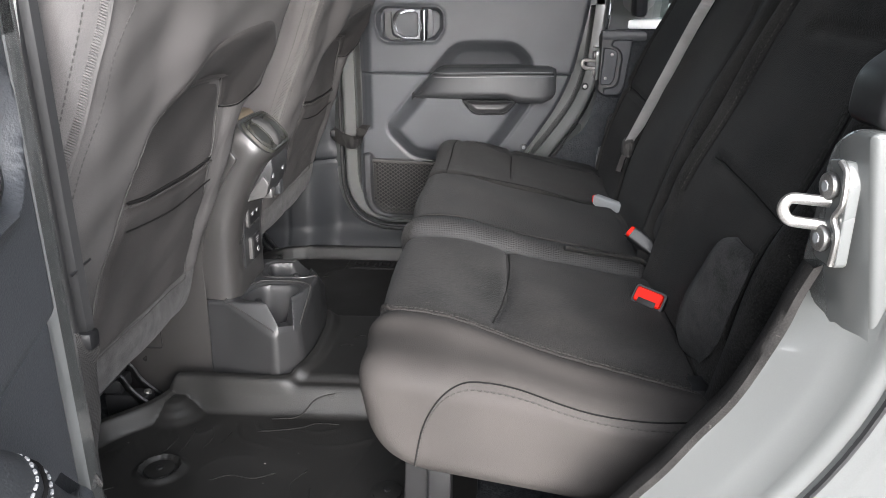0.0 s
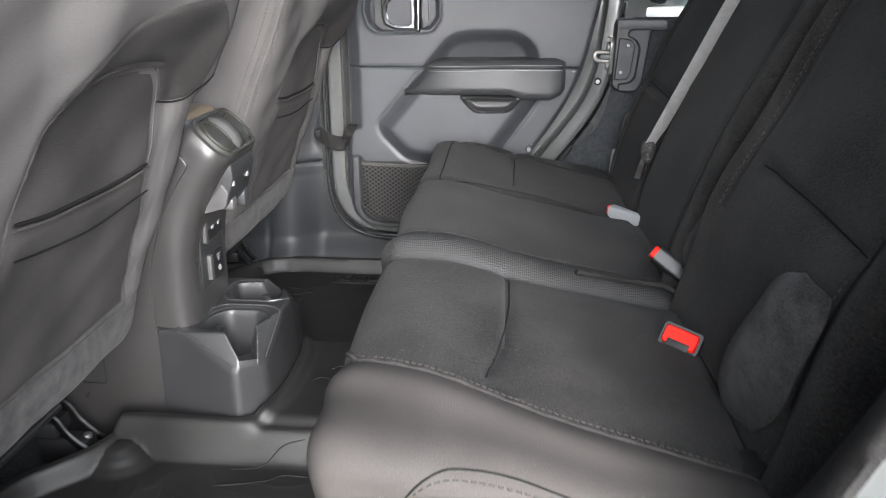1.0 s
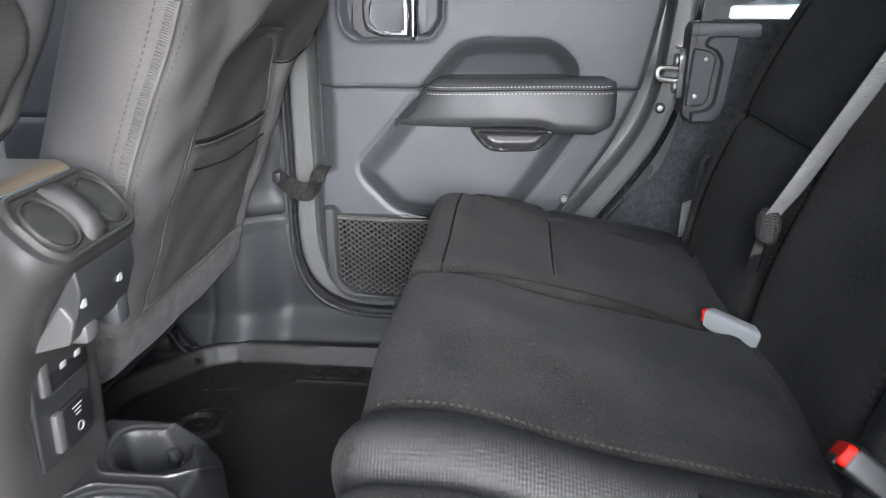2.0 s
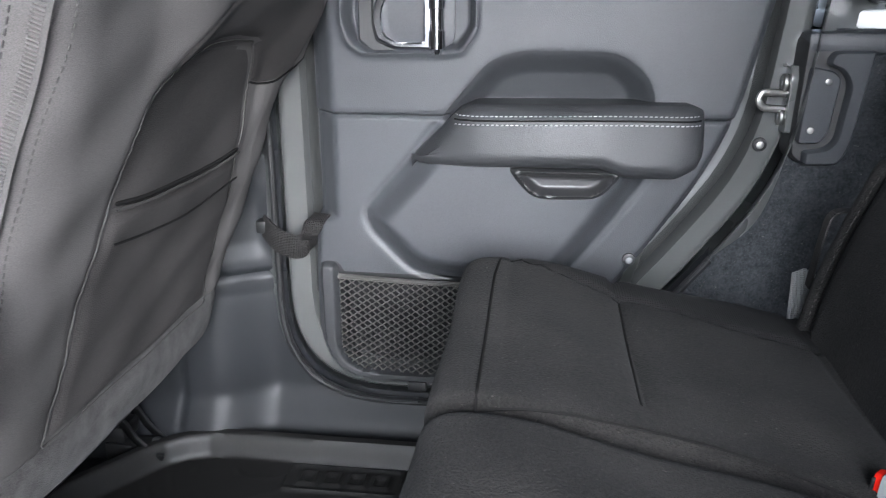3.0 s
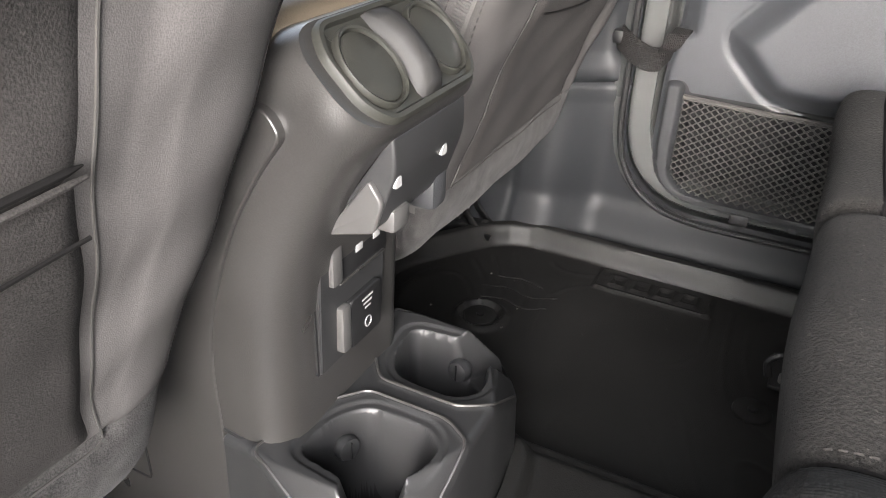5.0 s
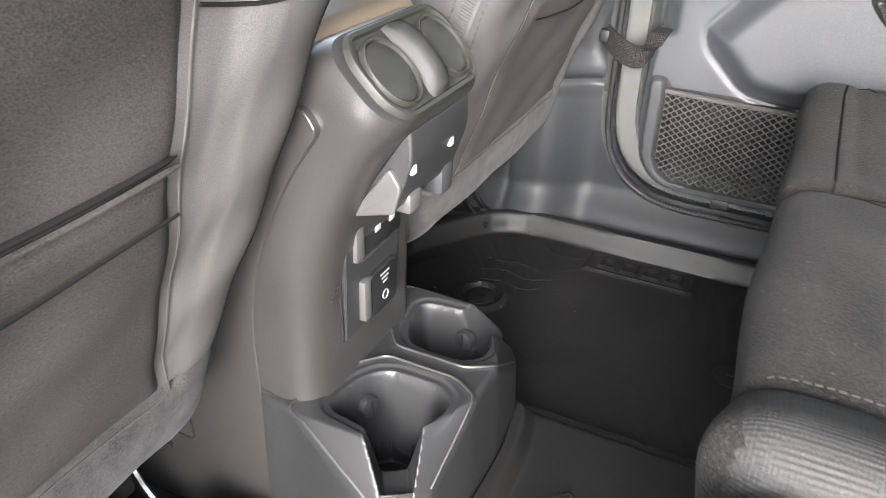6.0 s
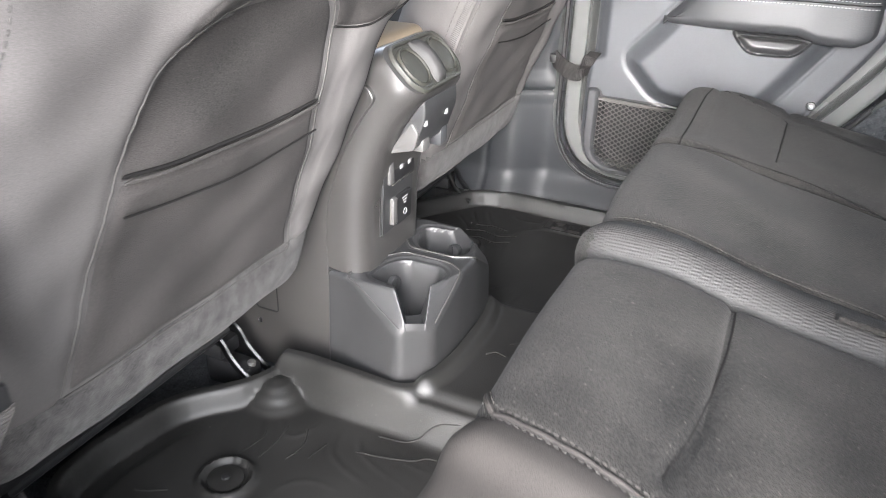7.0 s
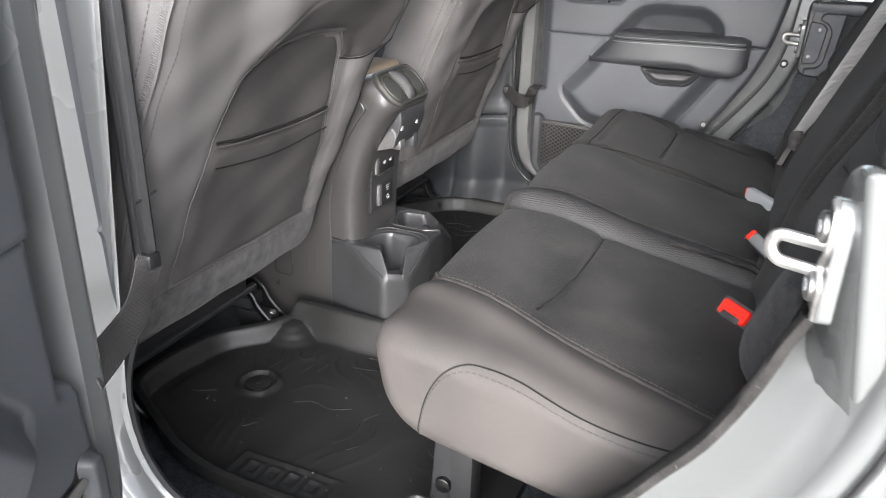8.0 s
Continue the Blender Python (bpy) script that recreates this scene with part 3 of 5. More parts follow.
SHELL = grow(round_poly([(-0.318, 0.728), (-0.318, 0.075), (0.09, 0.075), (0.27, 0.285), (0.385, 0.45), (0.405, 0.66), (0.409, 0.728)],
                        [0.01, 0.16, 0.08, 0.12, 0.12, 0.05, 0.01], 8), -0.004)
POCKET = round_poly([(-0.262, 0.290), (-0.262, 0.096), (0.070, 0.090), (0.145, 0.272), (-0.226, 0.274), (-0.234, 0.290)], [0.012, 0.085, 0.02, 0.01, 0.004, 0.012], 6)


def panel_height(x, z):
    h = np.full(np.shape(x), 0.012) + 0.006 * smooth(0.509, 0.514, z)
    h = h - 0.007 * bell(z - 0.511, 0.0022)
    h = h - 0.030 * smooth(-0.226, -0.262, x) * smooth(0.352, 0.362, z)
    h = h - 0.012 * smooth(-0.010, 0.0, away(PANEL, x, z))
    d = -away(BULGE, x, z)
    h = h - 0.004 * bell(d, 0.004) * (z < 0.50) + 0.034 * smooth(0.002, 0.042, d) * smooth(0.515, 0.48, z)
    d = -away(ARCH, x, z)
    h = h - (0.040 - 0.022 * np.clip((z - 0.52) / 0.08, 0, 1)) * smooth(-0.004, 0.034, d) * smooth(0.47, 0.50, z)
    d = -away(CUP, x, z)
    h = h + 0.012 * smooth(0.0, 0.006, d) - 0.016 * smooth(0.006, 0.016, d)
    h = h - 0.030 * smooth(0.0, 0.006, -away(NET, x, z))
    h = h + 0.014 * smooth(0.0, 0.006, -away(NET_FRAME, x, z))
    d = -away(BEZEL, x, z)
    h = h + 0.005 * bell(d - 0.004, 0.0045) - 0.022 * smooth(0.006, 0.016, d)
    return h


def build_door(side, label, at):
    """A rear door, with its hinge edge at x = -0.306 and its trim facing the cabin; side as in side_y."""
    door = thing("door_1" if side > 0 else "door_2", label, "car door", kind="structure")
    put = lambda u, v, h: (u + 0.306, -side * h, v)
    at3 = lambda x, h, z: np.array([x + 0.306, -side * h, z])
    rings = [[at3(a, h, b) for a, b in grow(SHELL, d)] for h, d in ((-0.075, 0.0), (-0.070, 0.004), (-0.006, 0.003), (0.002, 0.0), (0.005, -0.006), (0.004, -0.012), (0.004, -0.034), (-0.003, -0.037), (-0.062, -0.040))]
    part("door_shell", loft(rings), PAINT, door, "glossy grey painted door shell", angle=50)
    made = {}
    sheets = relief(-0.272, 0.368, 0.087, 0.725, 0.004, panel_height, put, inside=PANEL, hole=[POCKET, CUP, BEZEL, ARCH], sort=lambda u, v: np.where(v > 0.5105, 1, 0))
    part("lower_panel", sheets[0], VINYL, door, angle=60)
    part("upper_panel", sheets[1], VINYL, door, angle=60)
    # the elbow recess takes the darkened vinyl, so its shade is partly colour
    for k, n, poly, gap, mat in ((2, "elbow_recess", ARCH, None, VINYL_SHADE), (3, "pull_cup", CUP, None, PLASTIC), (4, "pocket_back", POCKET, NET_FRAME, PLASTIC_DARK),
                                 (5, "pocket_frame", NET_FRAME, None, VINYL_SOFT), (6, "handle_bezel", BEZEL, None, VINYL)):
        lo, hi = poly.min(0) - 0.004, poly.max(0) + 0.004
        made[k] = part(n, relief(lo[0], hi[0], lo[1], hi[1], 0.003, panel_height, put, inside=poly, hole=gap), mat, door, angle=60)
    # net: strands that wave apart and meet
    strands = []
    for k in range(30):
        z0 = 0.110 + k * 0.0054
        xs = np.linspace(-0.233, 0.13, 190)
        zs = z0 + 0.0025 * np.sin(xs * 2 * math.pi / 0.0150 + k * math.pi) - 0.006 * np.sin((xs + 0.23) * 8)
        zs = np.clip(zs, 0.108, 0.272)
        keep = [at3(x, 0.014 + 0.006 * math.sin((x + 0.23) * 8), z) for x, z in zip(xs, zs)]
        strands.append(tube(keep, 0.0017, 5, flat=0.7))
    strands.append(tube([at3(x, 0.017, 0.268 - 0.006 * math.sin((x + 0.23) * 8)) for x in np.linspace(-0.234, 0.14, 60)], 0.0042, 6))
    part("pocket_net", join(*strands), NET_CORD, made[4], "black knotted storage net")
    part("pocket_clip", box(at3(-0.128, 0.020, 0.086) if side < 0 else at3(-0.128, 0.030, 0.086), at3(-0.100, 0.030, 0.102) if side < 0 else at3(-0.100, 0.020, 0.102), 0.002), PLASTIC, made[5])
    # armrest
    rings = []
    for x in (-0.116, -0.113, -0.105, -0.09, -0.07, -0.05, -0.03, 0.0, 0.04, 0.08, 0.12, 0.14, 0.155, 0.17, 0.18, 0.20, 0.22, 0.235, 0.248, 0.257, 0.263, 0.267, 0.270, 0.2715):
        zt = float(np.interp(x, [-0.116, -0.113, -0.05, -0.035, 0.25, 0.272], [0.455, 0.460, 0.524, 0.532, 0.535, 0.526]))
        zb = float(np.interp(x, [-0.116, -0.10, 0.14, 0.172, 0.236, 0.262, 0.272], [0.453, 0.449, 0.451, 0.440, 0.440, 0.452, 0.462]))
        far = float(np.interp(x, [-0.116, -0.105, -0.03, 0.02, 0.24, 0.262, 0.272], [0.040, 0.052, 0.067, 0.070, 0.072, 0.064, 0.044]))
        sec = round_poly([(-0.03, zb), (far - 0.008, zb), (far, zb + 0.014), (far - 0.008, zt - 0.016), (far - 0.022, zt), (-0.03, zt)], [0, 0.010, 0.012, 0.012, 0.012, 0], 4)
        rings.append([at3(x, a, b) for a, b in sec])
    arm = part("armrest", loft(rings), VINYL_SOFT, door, "dark padded vinyl armrest with pale double stitching", angle=70)
    tree = skin(([tuple(v.co) for v in arm.data.vertices], [tuple(p.vertices) for p in arm.data.polygons]))
    for off, mat, n in ((0.0, THREAD_DARK, "armrest_seam"), (0.0055, THREAD, "stitching"), (-0.0055, THREAD, "stitching")):
        pts = [at3(x, 0.0, 0.512 + off + 0.004 * float(smooth(-0.06, 0.2, x))) for x in np.linspace(-0.056, 0.264, 80)]
        line = lay(tree, pts, (0, side, 0), 0.0006)
        part(n, tube(line, 0.0012, 5) if mat is THREAD_DARK else stitches(line, 0.0042, 0.0022, 0.0009), mat, arm)
    # inner handle
    h0 = 0.004
    plate = round_poly([(-0.196, 0.602), (-0.060, 0.602), (-0.060, 0.683), (-0.196, 0.683)], 0.02, 4)
    part("handle_plate", loft([[at3(a, h0 + k, b) for a, b in grow(plate, d)] for k, d in ((-0.004, 0), (0.002, 0), (0.003, -0.003))]), VINYL, made[6])
    outer = resample(round_poly([(-0.084, 0.601), (-0.138, 0.602), (-0.163, 0.613), (-0.169, 0.632), (-0.169, 0.652), (-0.160, 0.672), (-0.140, 0.680), (-0.084, 0.680)], 0.006, 3), 72)
    inner = resample(round_poly([(-0.100, 0.609), (-0.137, 0.609), (-0.153, 0.618), (-0.157, 0.633), (-0.157, 0.651), (-0.150, 0.665), (-0.136, 0.671), (-0.100, 0.671)], 0.006, 3), 72)
    rows = [[at3(a, h0 + h, b) for a, b in grow(ring, d)] for ring, h, d in ((outer, 0.004, 0), (outer, 0.016, 0), (outer, 0.019, -0.002), (inner, 0.019, 0.002), (inner, 0.017, 0), (inner, 0.004, 0))]
    lever = part("handle_lever", loft(rows + rows[:1], cap=False), CHROME, door, "chrome door lever", angle=40)
    dish = round_poly([(-0.190, 0.672), (-0.190, 0.612), (-0.166, 0.594), (-0.075, 0.594), (-0.075, 0.5995), (-0.139, 0.5995), (-0.166, 0.611), (-0.1705, 0.632), (-0.1705, 0.672)], 0.003, 2)
    part("finger_dish", loft([[at3(a, h0 + k, b) for a, b in grow(dish, d)] for k, d in ((-0.002, 0), (0.010, 0), (0.012, -0.0015))]), PLASTIC, made[6], "dark dished surround of the lever", angle=50)
    part("lever_pivot", tube([at3(-0.083, h0 + 0.015, b) for b in (0.594, 0.600, 0.601, 0.624, 0.625, 0.652, 0.653, 0.676, 0.677, 0.683)],
                             [0.006, 0.0105, 0.0115, 0.0115, 0.0100, 0.0100, 0.0115, 0.0115, 0.0105, 0.006], 14), CHROME, lever)
    part("lever_block", box(np.minimum(at3(-0.099, h0, 0.622), at3(-0.076, h0 + 0.018, 0.655)), np.maximum(at3(-0.099, h0, 0.622), at3(-0.076, h0 + 0.018, 0.655)), 0.003), CHROME, lever)
    # fasteners
    for x, z, h, mat in ((0.192, 0.311, 0.013, PLASTIC), (0.352, 0.479, 0.006, SEAL), (0.098, 0.432, 0.033, PLASTIC)):
        s = part("screw", disc(at3(x, h, z), (0, -side, 0), 0.0095, 0.007, 0.002), mat, door)
        part("screw_head", disc(at3(x, h + 0.0035, z), (0, -side, 0), 0.0052, 0.004, 0.001, 12), STEEL if mat is SEAL else PLASTIC_GREY, s)
    # latch mouth in the shell's rear edge
    part("latch_plate", box(np.minimum(at3(0.362, -0.03, 0.515), at3(0.385, 0.003, 0.560)), np.maximum(at3(0.362, -0.03, 0.515), at3(0.385, 0.003, 0.560)), 0.003), PLASTIC_DARK, door)
    for z in (0.527, 0.545):
        part("latch_claw", tube([at3(0.356, 0.006, z), at3(0.380, 0.007, z + 0.002), at3(0.392, 0.004, z + 0.006)], 0.0032, 8), CHROME, door, "bright latch claw")
    # window frame and glass above the belt
    part("window_frame", join(tube([at3(x, -0.04, z) for x, z in ((-0.296, 0.716), (-0.296, 1.08))], 0.016, 8), tube([at3(x, -0.04, z) for x, z in ((0.392, 0.716), (0.425, 1.08))], 0.016, 8),
                              tube([at3(x, -0.04, 1.09) for x in (-0.306, 0.43)], 0.016, 8)), SEAL, door)
    glass = part("pane", box(np.minimum(at3(-0.29, -0.042, 0.718), at3(0.405, -0.038, 1.085)), np.maximum(at3(-0.29, -0.042, 0.718), at3(0.405, -0.038, 1.085))), GLASS, door)
    glass.visible_shadow = False
    door.matrix_basis = at
    return door


build_door(1, "closed rear car door with grey vinyl trim, armrest and net pocket", Matrix.Translation((-0.306, 2.095, 0)))
build_door(-1, "open rear car door with grey vinyl trim and armrest", pose(-0.2126, 0.499, 0.035, 0, 0, -73))

# ---- floor mat ----
near_edge = [(0.10, 0.735), (-0.36, 0.735), (-0.590, 0.86), (-0.600, 0.93), (-0.575, 1.068), (-0.497, 1.150), (-0.478, 1.206), (-0.430, 1.212), (-0.268, 1.206), (-0.240, 1.238), (-0.230, 1.300)]
MAT = round_poly(near_edge + [(x, 2 * YC - y) for x, y in near_edge[:2:-1]] + [(-0.590, 1.84), (-0.47, 2.01), (0.10, 2.005)],
                 [0.01, 0.10, 0.05, 0.05, 0.04, 0.03, 0.015, 0.02, 0.02, 0.02, 0.02, 0.02, 0.02, 0.02, 0.02, 0.015, 0.03, 0.04, 0.05, 0.05, 0.08, 0.01], 4)


def mat_noise(x, y):
    out = np.zeros(np.shape(x))
    for i in np.ndindex(x.shape):
        out[i] = noise.noise(Vector((x[i] * 5.2, y[i] * 3.4, 0.3)))
    return out


def mat_height(x, y):
    d = -away(MAT, x, y)
    back = smooth(0.05, 0.02, x)
    z = 0.034 * smooth(0.027, 0.011, d) * back
    my = np.abs(y - YC)
    hump = np.maximum(0.062 * smooth(0.190, 0.125, my) * smooth(-0.30, -0.24, x), 0.050 * smooth(0.185, 0.152, my) * smooth(-0.50, -0.465, x))
    z = np.maximum(z, hump + 0.012 * smooth(0.03, 0.01, d) * back * (my < 0.16))
    flat = smooth(0.045, 0.06, d) * smooth(0.20, 0.23, my)
    n = mat_noise(x, y)
    slope = np.hypot(mat_noise(x + 0.004, y) - n, mat_noise(x, y + 0.004) - n) / 0.004 + 0.35
    for lev in (-0.32, -0.16, 0.0, 0.16, 0.32):
        z = z + 0.0010 * flat * bell((n - lev) / slope, 0.0030) * smooth(0.05, 0.09, np.hypot(x + 0.414, my - 0.38)) * smooth(0.35, 0.42, np.abs(my - 0.36) + np.abs(x + 0.22) * 0.8 + 0.27)
    for s in (-1, 1):
        by = YC + s * 0.355 if s < 0 else 1.757
        bx = -0.419 if s < 0 else -0.408
        r = np.hypot(x - bx, y - by)
        z = z + 0.008 * bell(r - 0.034, 0.006) - 0.003 * (r < 0.030)
        fy, fx = (0.800, -0.235) if s < 0 else (1.946, -0.203)
        a, b = np.abs(x - fx), np.abs(y - fy)
        frame_d = np.maximum(a - 0.086, b - 0.030)
        z = z + 0.0042 * smooth(0.004, 0.0, frame_d) - 0.0030 * smooth(-0.003, -0.007, frame_d)
        for k in range(4):
            z = z + 0.0036 * smooth(0.0025, 0.0, np.abs(np.maximum(np.abs(x - fx + 0.054 - 0.036 * k) - 0.011, b - 0.013)) - 0.002)
    # ribs where the hump's shoulder meets the rim
    for s in (-1, 1):
        r = np.hypot(x + 0.462, y - YC - s * 0.180)
        z = np.maximum(z, 0.030 * smooth(0.062, 0.006, r) + 0.0007 * np.sin(r * 430) * smooth(0.060, 0.045, r))
    # the plain break across the near and far footwell
    z = z + 0.004 * smooth(-0.505, -0.545, x) * flat
    return z


mat_sheet = relief(-0.605, 0.10, 0.73, 2.01, 0.0036, mat_height, lambda u, v, h: (u, v, h + 0.0), inside=MAT, skirt=(0, 0, -0.022))
floor_mat = thing("floor_mat", "black moulded rubber floor mat with raised rim and contour lines", "floor mat", (-0.3, 1.35, 0))
part("mat_sheet", mat_sheet, RUBBER, floor_mat, angle=50)
for bx, by in ((-0.419, 0.994), (-0.408, 1.757), (-0.03, 1.735), (-0.04, 0.965)):
    plug = part("fastener", disc((bx, by, 0.001), (0, 0, 1), 0.024, 0.006, 0.002), RUBBER, floor_mat)
    part("fastener_pin", disc((bx, by, 0.005), (0, 0, 1), 0.006, 0.004, 0.001, 10), PLASTIC_DARK, plug)

RIDGES = [[(-0.294, 1.114), (-0.222, 1.131), (-0.195, 1.148), (-0.154, 1.147)], [(-0.281, 1.157), (-0.241, 1.163), (-0.206, 1.182), (-0.167, 1.188)], [(-0.434, 1.044), (-0.426, 1.080), (-0.432, 1.100)],
          [(-0.407, 1.046), (-0.404, 1.080), (-0.408, 1.120)], [(-0.514, 0.927), (-0.494, 0.935), (-0.474, 0.947)], [(-0.372, 1.060), (-0.366, 1.092), (-0.378, 1.124)], [(-0.345, 1.075), (-0.338, 1.110)],
          [(-0.330, 0.975), (-0.300, 0.990), (-0.262, 0.984), (-0.228, 1.000)], [(-0.210, 0.905), (-0.190, 0.940), (-0.196, 0.975), (-0.178, 1.010)], [(-0.182, 0.900), (-0.160, 0.932), (-0.164, 0.968)],
          [(-0.400, 0.905), (-0.378, 0.895), (-0.370, 0.880), (-0.352, 0.898), (-0.340, 0.884)], [(-0.385, 0.918), (-0.366, 0.905), (-0.350, 0.912)],
          [(-0.430, 1.805), (-0.395, 1.815), (-0.362, 1.806), (-0.330, 1.822)], [(-0.440, 1.835), (-0.400, 1.848), (-0.365, 1.838), (-0.325, 1.855)], [(-0.430, 1.870), (-0.392, 1.880), (-0.355, 1.872)],
          [(-0.190, 1.330), (-0.178, 1.342), (-0.160, 1.338)], [(-0.165, 1.372), (-0.150, 1.385), (-0.140, 1.378)], [(-0.128, 1.352), (-0.112, 1.360), (-0.100, 1.352), (-0.090, 1.362)]]
for pts in RIDGES:
    line = spline(pts, 24)
    zs = mat_height(line[:, :1], line[:, 1:])[:, 0]
    part("contour_ridge", tube([(x, y, z + 0.0004) for (x, y), z in zip(line, zs)], [0.0003] + [0.0014] * 22 + [0.0003], 6, flat=0.8), RUBBER, floor_mat)

# ---- console between the front seats ----
console = thing("centre_console", "black plastic centre console with rear vents and two cup holders", "console", (-0.4, YC, 0.0))
CC = 1.362         # middle of the cup holders
half = [(-0.416, 1.251), (-0.378, 1.246), (-0.283, 1.217), (-0.243, 1.254), (-0.236, 1.330)]
plan = round_poly(half + [(x, 2 * CC - y) for x, y in half[::-1]], [0.002, 0.011, 0.012, 0.011, 0.011] + [0.011, 0.011, 0.012, 0.011, 0.002], 5)
CUP_HOLE = round_poly([(-0.356, 1.266), (-0.351, 1.312), (-0.332, 1.340), (-0.272, 1.341), (-0.254, 1.322), (-0.260, 1.288), (-0.292, 1.258)], 0.016, 5)
CUP_EDGE = [(-0.384, 1.246), (-0.376, 1.285), (-0.364, 1.324), (-0.340, 1.353), (-0.264, 1.353), (-0.238, 1.337)]
CUP_FACETS = [((-0.384, 1.244, 0.1895), (-0.288, 1.239, 0.174), (-0.281, 1.2195, 0.138)), ((-0.236, 1.335, 0.1895), (-0.253, 1.284, 0.174), (-0.243, 1.258, 0.139))]


def cup_top(x, y):
    """Height of the cup holder block: flat top, sloped corner facets, tapered cups and a finger notch in each outer corner."""
    y = CC - np.abs(y - CC)
    z = np.full(np.shape(x), 0.190)
    for a, b, c in CUP_FACETS:
        a, b, c = np.array(a), np.array(b), np.array(c)
        n = np.cross(b - a, c - a)
        p = a[2] - (n[0] * (x - a[0]) + n[1] * (y - a[1])) / n[2]
        k = np.clip(0.5 + (p - z) / 0.005, 0, 1)
        z = p * (1 - k) + z * k - 0.0025 * k * (1 - k)
    d = -away(CUP_HOLE, x, y)
    z = z + 0.0018 * bell(near_line(CUP_EDGE, x, y), 0.0024) - 0.0025 * smooth(-0.0085, -0.0060, d) * smooth(0.170, 0.186, z)
    along = (x + 0.300) * 0.55 - (y - 1.292) * 0.835
    across = np.abs((x + 0.300) * 0.835 + (y - 1.292) * 0.55)
    slot = 0.141 + 3.4 * np.maximum(0, across - 0.0120)
    z = np.where(along > 0.0, np.minimum(z, slot), z)
    z = z - (z - 0.078) * smooth(0.0, 0.011, d)
    e = np.clip(-away(plan, x, CC + np.abs(y - CC)) / 0.007, 0, 1)
    return z - 0.007 * (1 - np.sqrt(1 - (1 - e) ** 2))


top_sheet = relief(-0.418, -0.232, 1.212, 2 * CC - 1.212, 0.0016, cup_top, lambda u, v, h: (u, v, h), inside=plan)
rings = [[(x, y, -0.01) for x, y in grow(plan, 0.006)]]
for inset_by, drop in ((0.0, 0.004), (-0.0002, 0.0), (-0.0035, 0.0008)):
    ring = grow(plan, inset_by)
    rings.append([(x, y, h - drop) for (x, y), h in zip(ring, cup_top(ring[:, 0], ring[:, 1]))])
body = part("cup_holder_body", loft(rings, cap=False), PLASTIC, console, angle=50)
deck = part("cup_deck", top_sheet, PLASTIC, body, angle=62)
# cup walls and floors get a darker plastic that paints in their shade
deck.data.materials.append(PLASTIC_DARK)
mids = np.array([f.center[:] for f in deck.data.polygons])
cup_shade = (away(CUP_HOLE, mids[:, 0], CC - np.abs(mids[:, 1] - CC)) < -0.0080)
deck.data.polygons.foreach_set("material_index", cup_shade.astype(int))
for s in (1, -1):
    line = resample(round_poly([(-0.284, 1.2225), (-0.334, 1.2355), (-0.383, 1.2485)] + CUP_EDGE[1:] + [(-0.2400, 1.310), (-0.2445, 1.262)], 0.008, 4, closed=False), 110, closed=False)
    y = line[:, 1] if s > 0 else 2 * CC - line[:, 1]
    part("rim", tube([(a, b, c) for a, b, c in zip(line[:, 0], y, cup_top(line[:, 0], y) + 0.0003)], 0.0015, 6), PLASTIC_LEATHER, body, "worn cup holder edge")
for at, way in (((-0.341, 1.316, 0.156), (1, -0.35, 0.1)), ((-0.302, 1.4585, 0.154), (-0.15, -1, 0.1))):
    finger = part("finger_spring", disc(at, way, 0.012, 0.016, 0.006, 18), PLASTIC, body, "rounded spring finger in the cup holder")
    w = np.array(way) / np.linalg.norm(way)
    a = np.array(at) + w * 0.0082
    part("finger_slot", tube([a - np.array((0, 0, 0.009)), a + np.array((0, 0, 0.009))], 0.0009, 5), SEAL, finger)

# the tower that carries the vents
rear = [(-0.358, 0.188), (-0.357, 0.25), (-0.354, 0.305), (-0.343, 0.356), (-0.324, 0.400), (-0.302, 0.434), (-0.287, 0.452), (-0.284, 0.462)]
front = [(-0.475, 0.188), (-0.475, 0.28), (-0.470, 0.35), (-0.456, 0.41), (-0.432, 0.455), (-0.400, 0.488), (-0.362, 0.510), (-0.338, 0.518)]
wide = [0.094, 0.094, 0.093, 0.092, 0.091, 0.089, 0.086, 0.082]
rings = []
for (rx, rz), (fx, fz), w in zip(spline(rear, 22), spline(front, 22), np.interp(np.linspace(0, 7, 22), range(8), wide)):
    dirv = np.array((fx - rx, fz - rz))
    length = np.linalg.norm(dirv)
    dirv = dirv / length
    sec = round_poly([(0, -w), (length, -w), (length, w), (0, w)], [0.042, 0.03, 0.03, 0.03], 8)
    rings.append([(rx + dirv[0] * a, YC + b, rz + dirv[1] * a) for a, b in sec])
tower = part("tower", loft(rings), PLASTIC_LEATHER, console, "grained dark plastic tower", angle=45)
part("tower_seam", tube([(-0.417, YC - 0.0945, 0.192), (-0.40, YC - 0.0945, 0.1895), (-0.378, YC - 0.084, 0.1895)], 0.0015, 5), PLASTIC_DARK, tower)
plate_outline = round_poly([(1.304, 0.236), (1.388, 0.236), (1.398, 0.250), (1.398, 0.385), (1.304, 0.385)], [0.003, 0.008, 0.008, 0.003, 0.003], 4)
inset = part("socket_panel", loft([[(-0.3565 + h + 0.09 * max(0.0, b - 0.29) ** 1.2, a, b) for a, b in grow(plate_outline, d)] for h, d in ((-0.004, 0.0), (0.0022, 0.0), (0.0035, -0.0015))]), PLASTIC, tower)
part("panel_gap", box((-0.3575, 1.3015, 0.237), (-0.3545, 1.3035, 0.36)), SEAL, tower)
usb = part("usb_module", box((-0.356, 1.330, 0.311), (-0.3495, 1.4005, 0.352), 0.002), PLASTIC_DARK, inset)
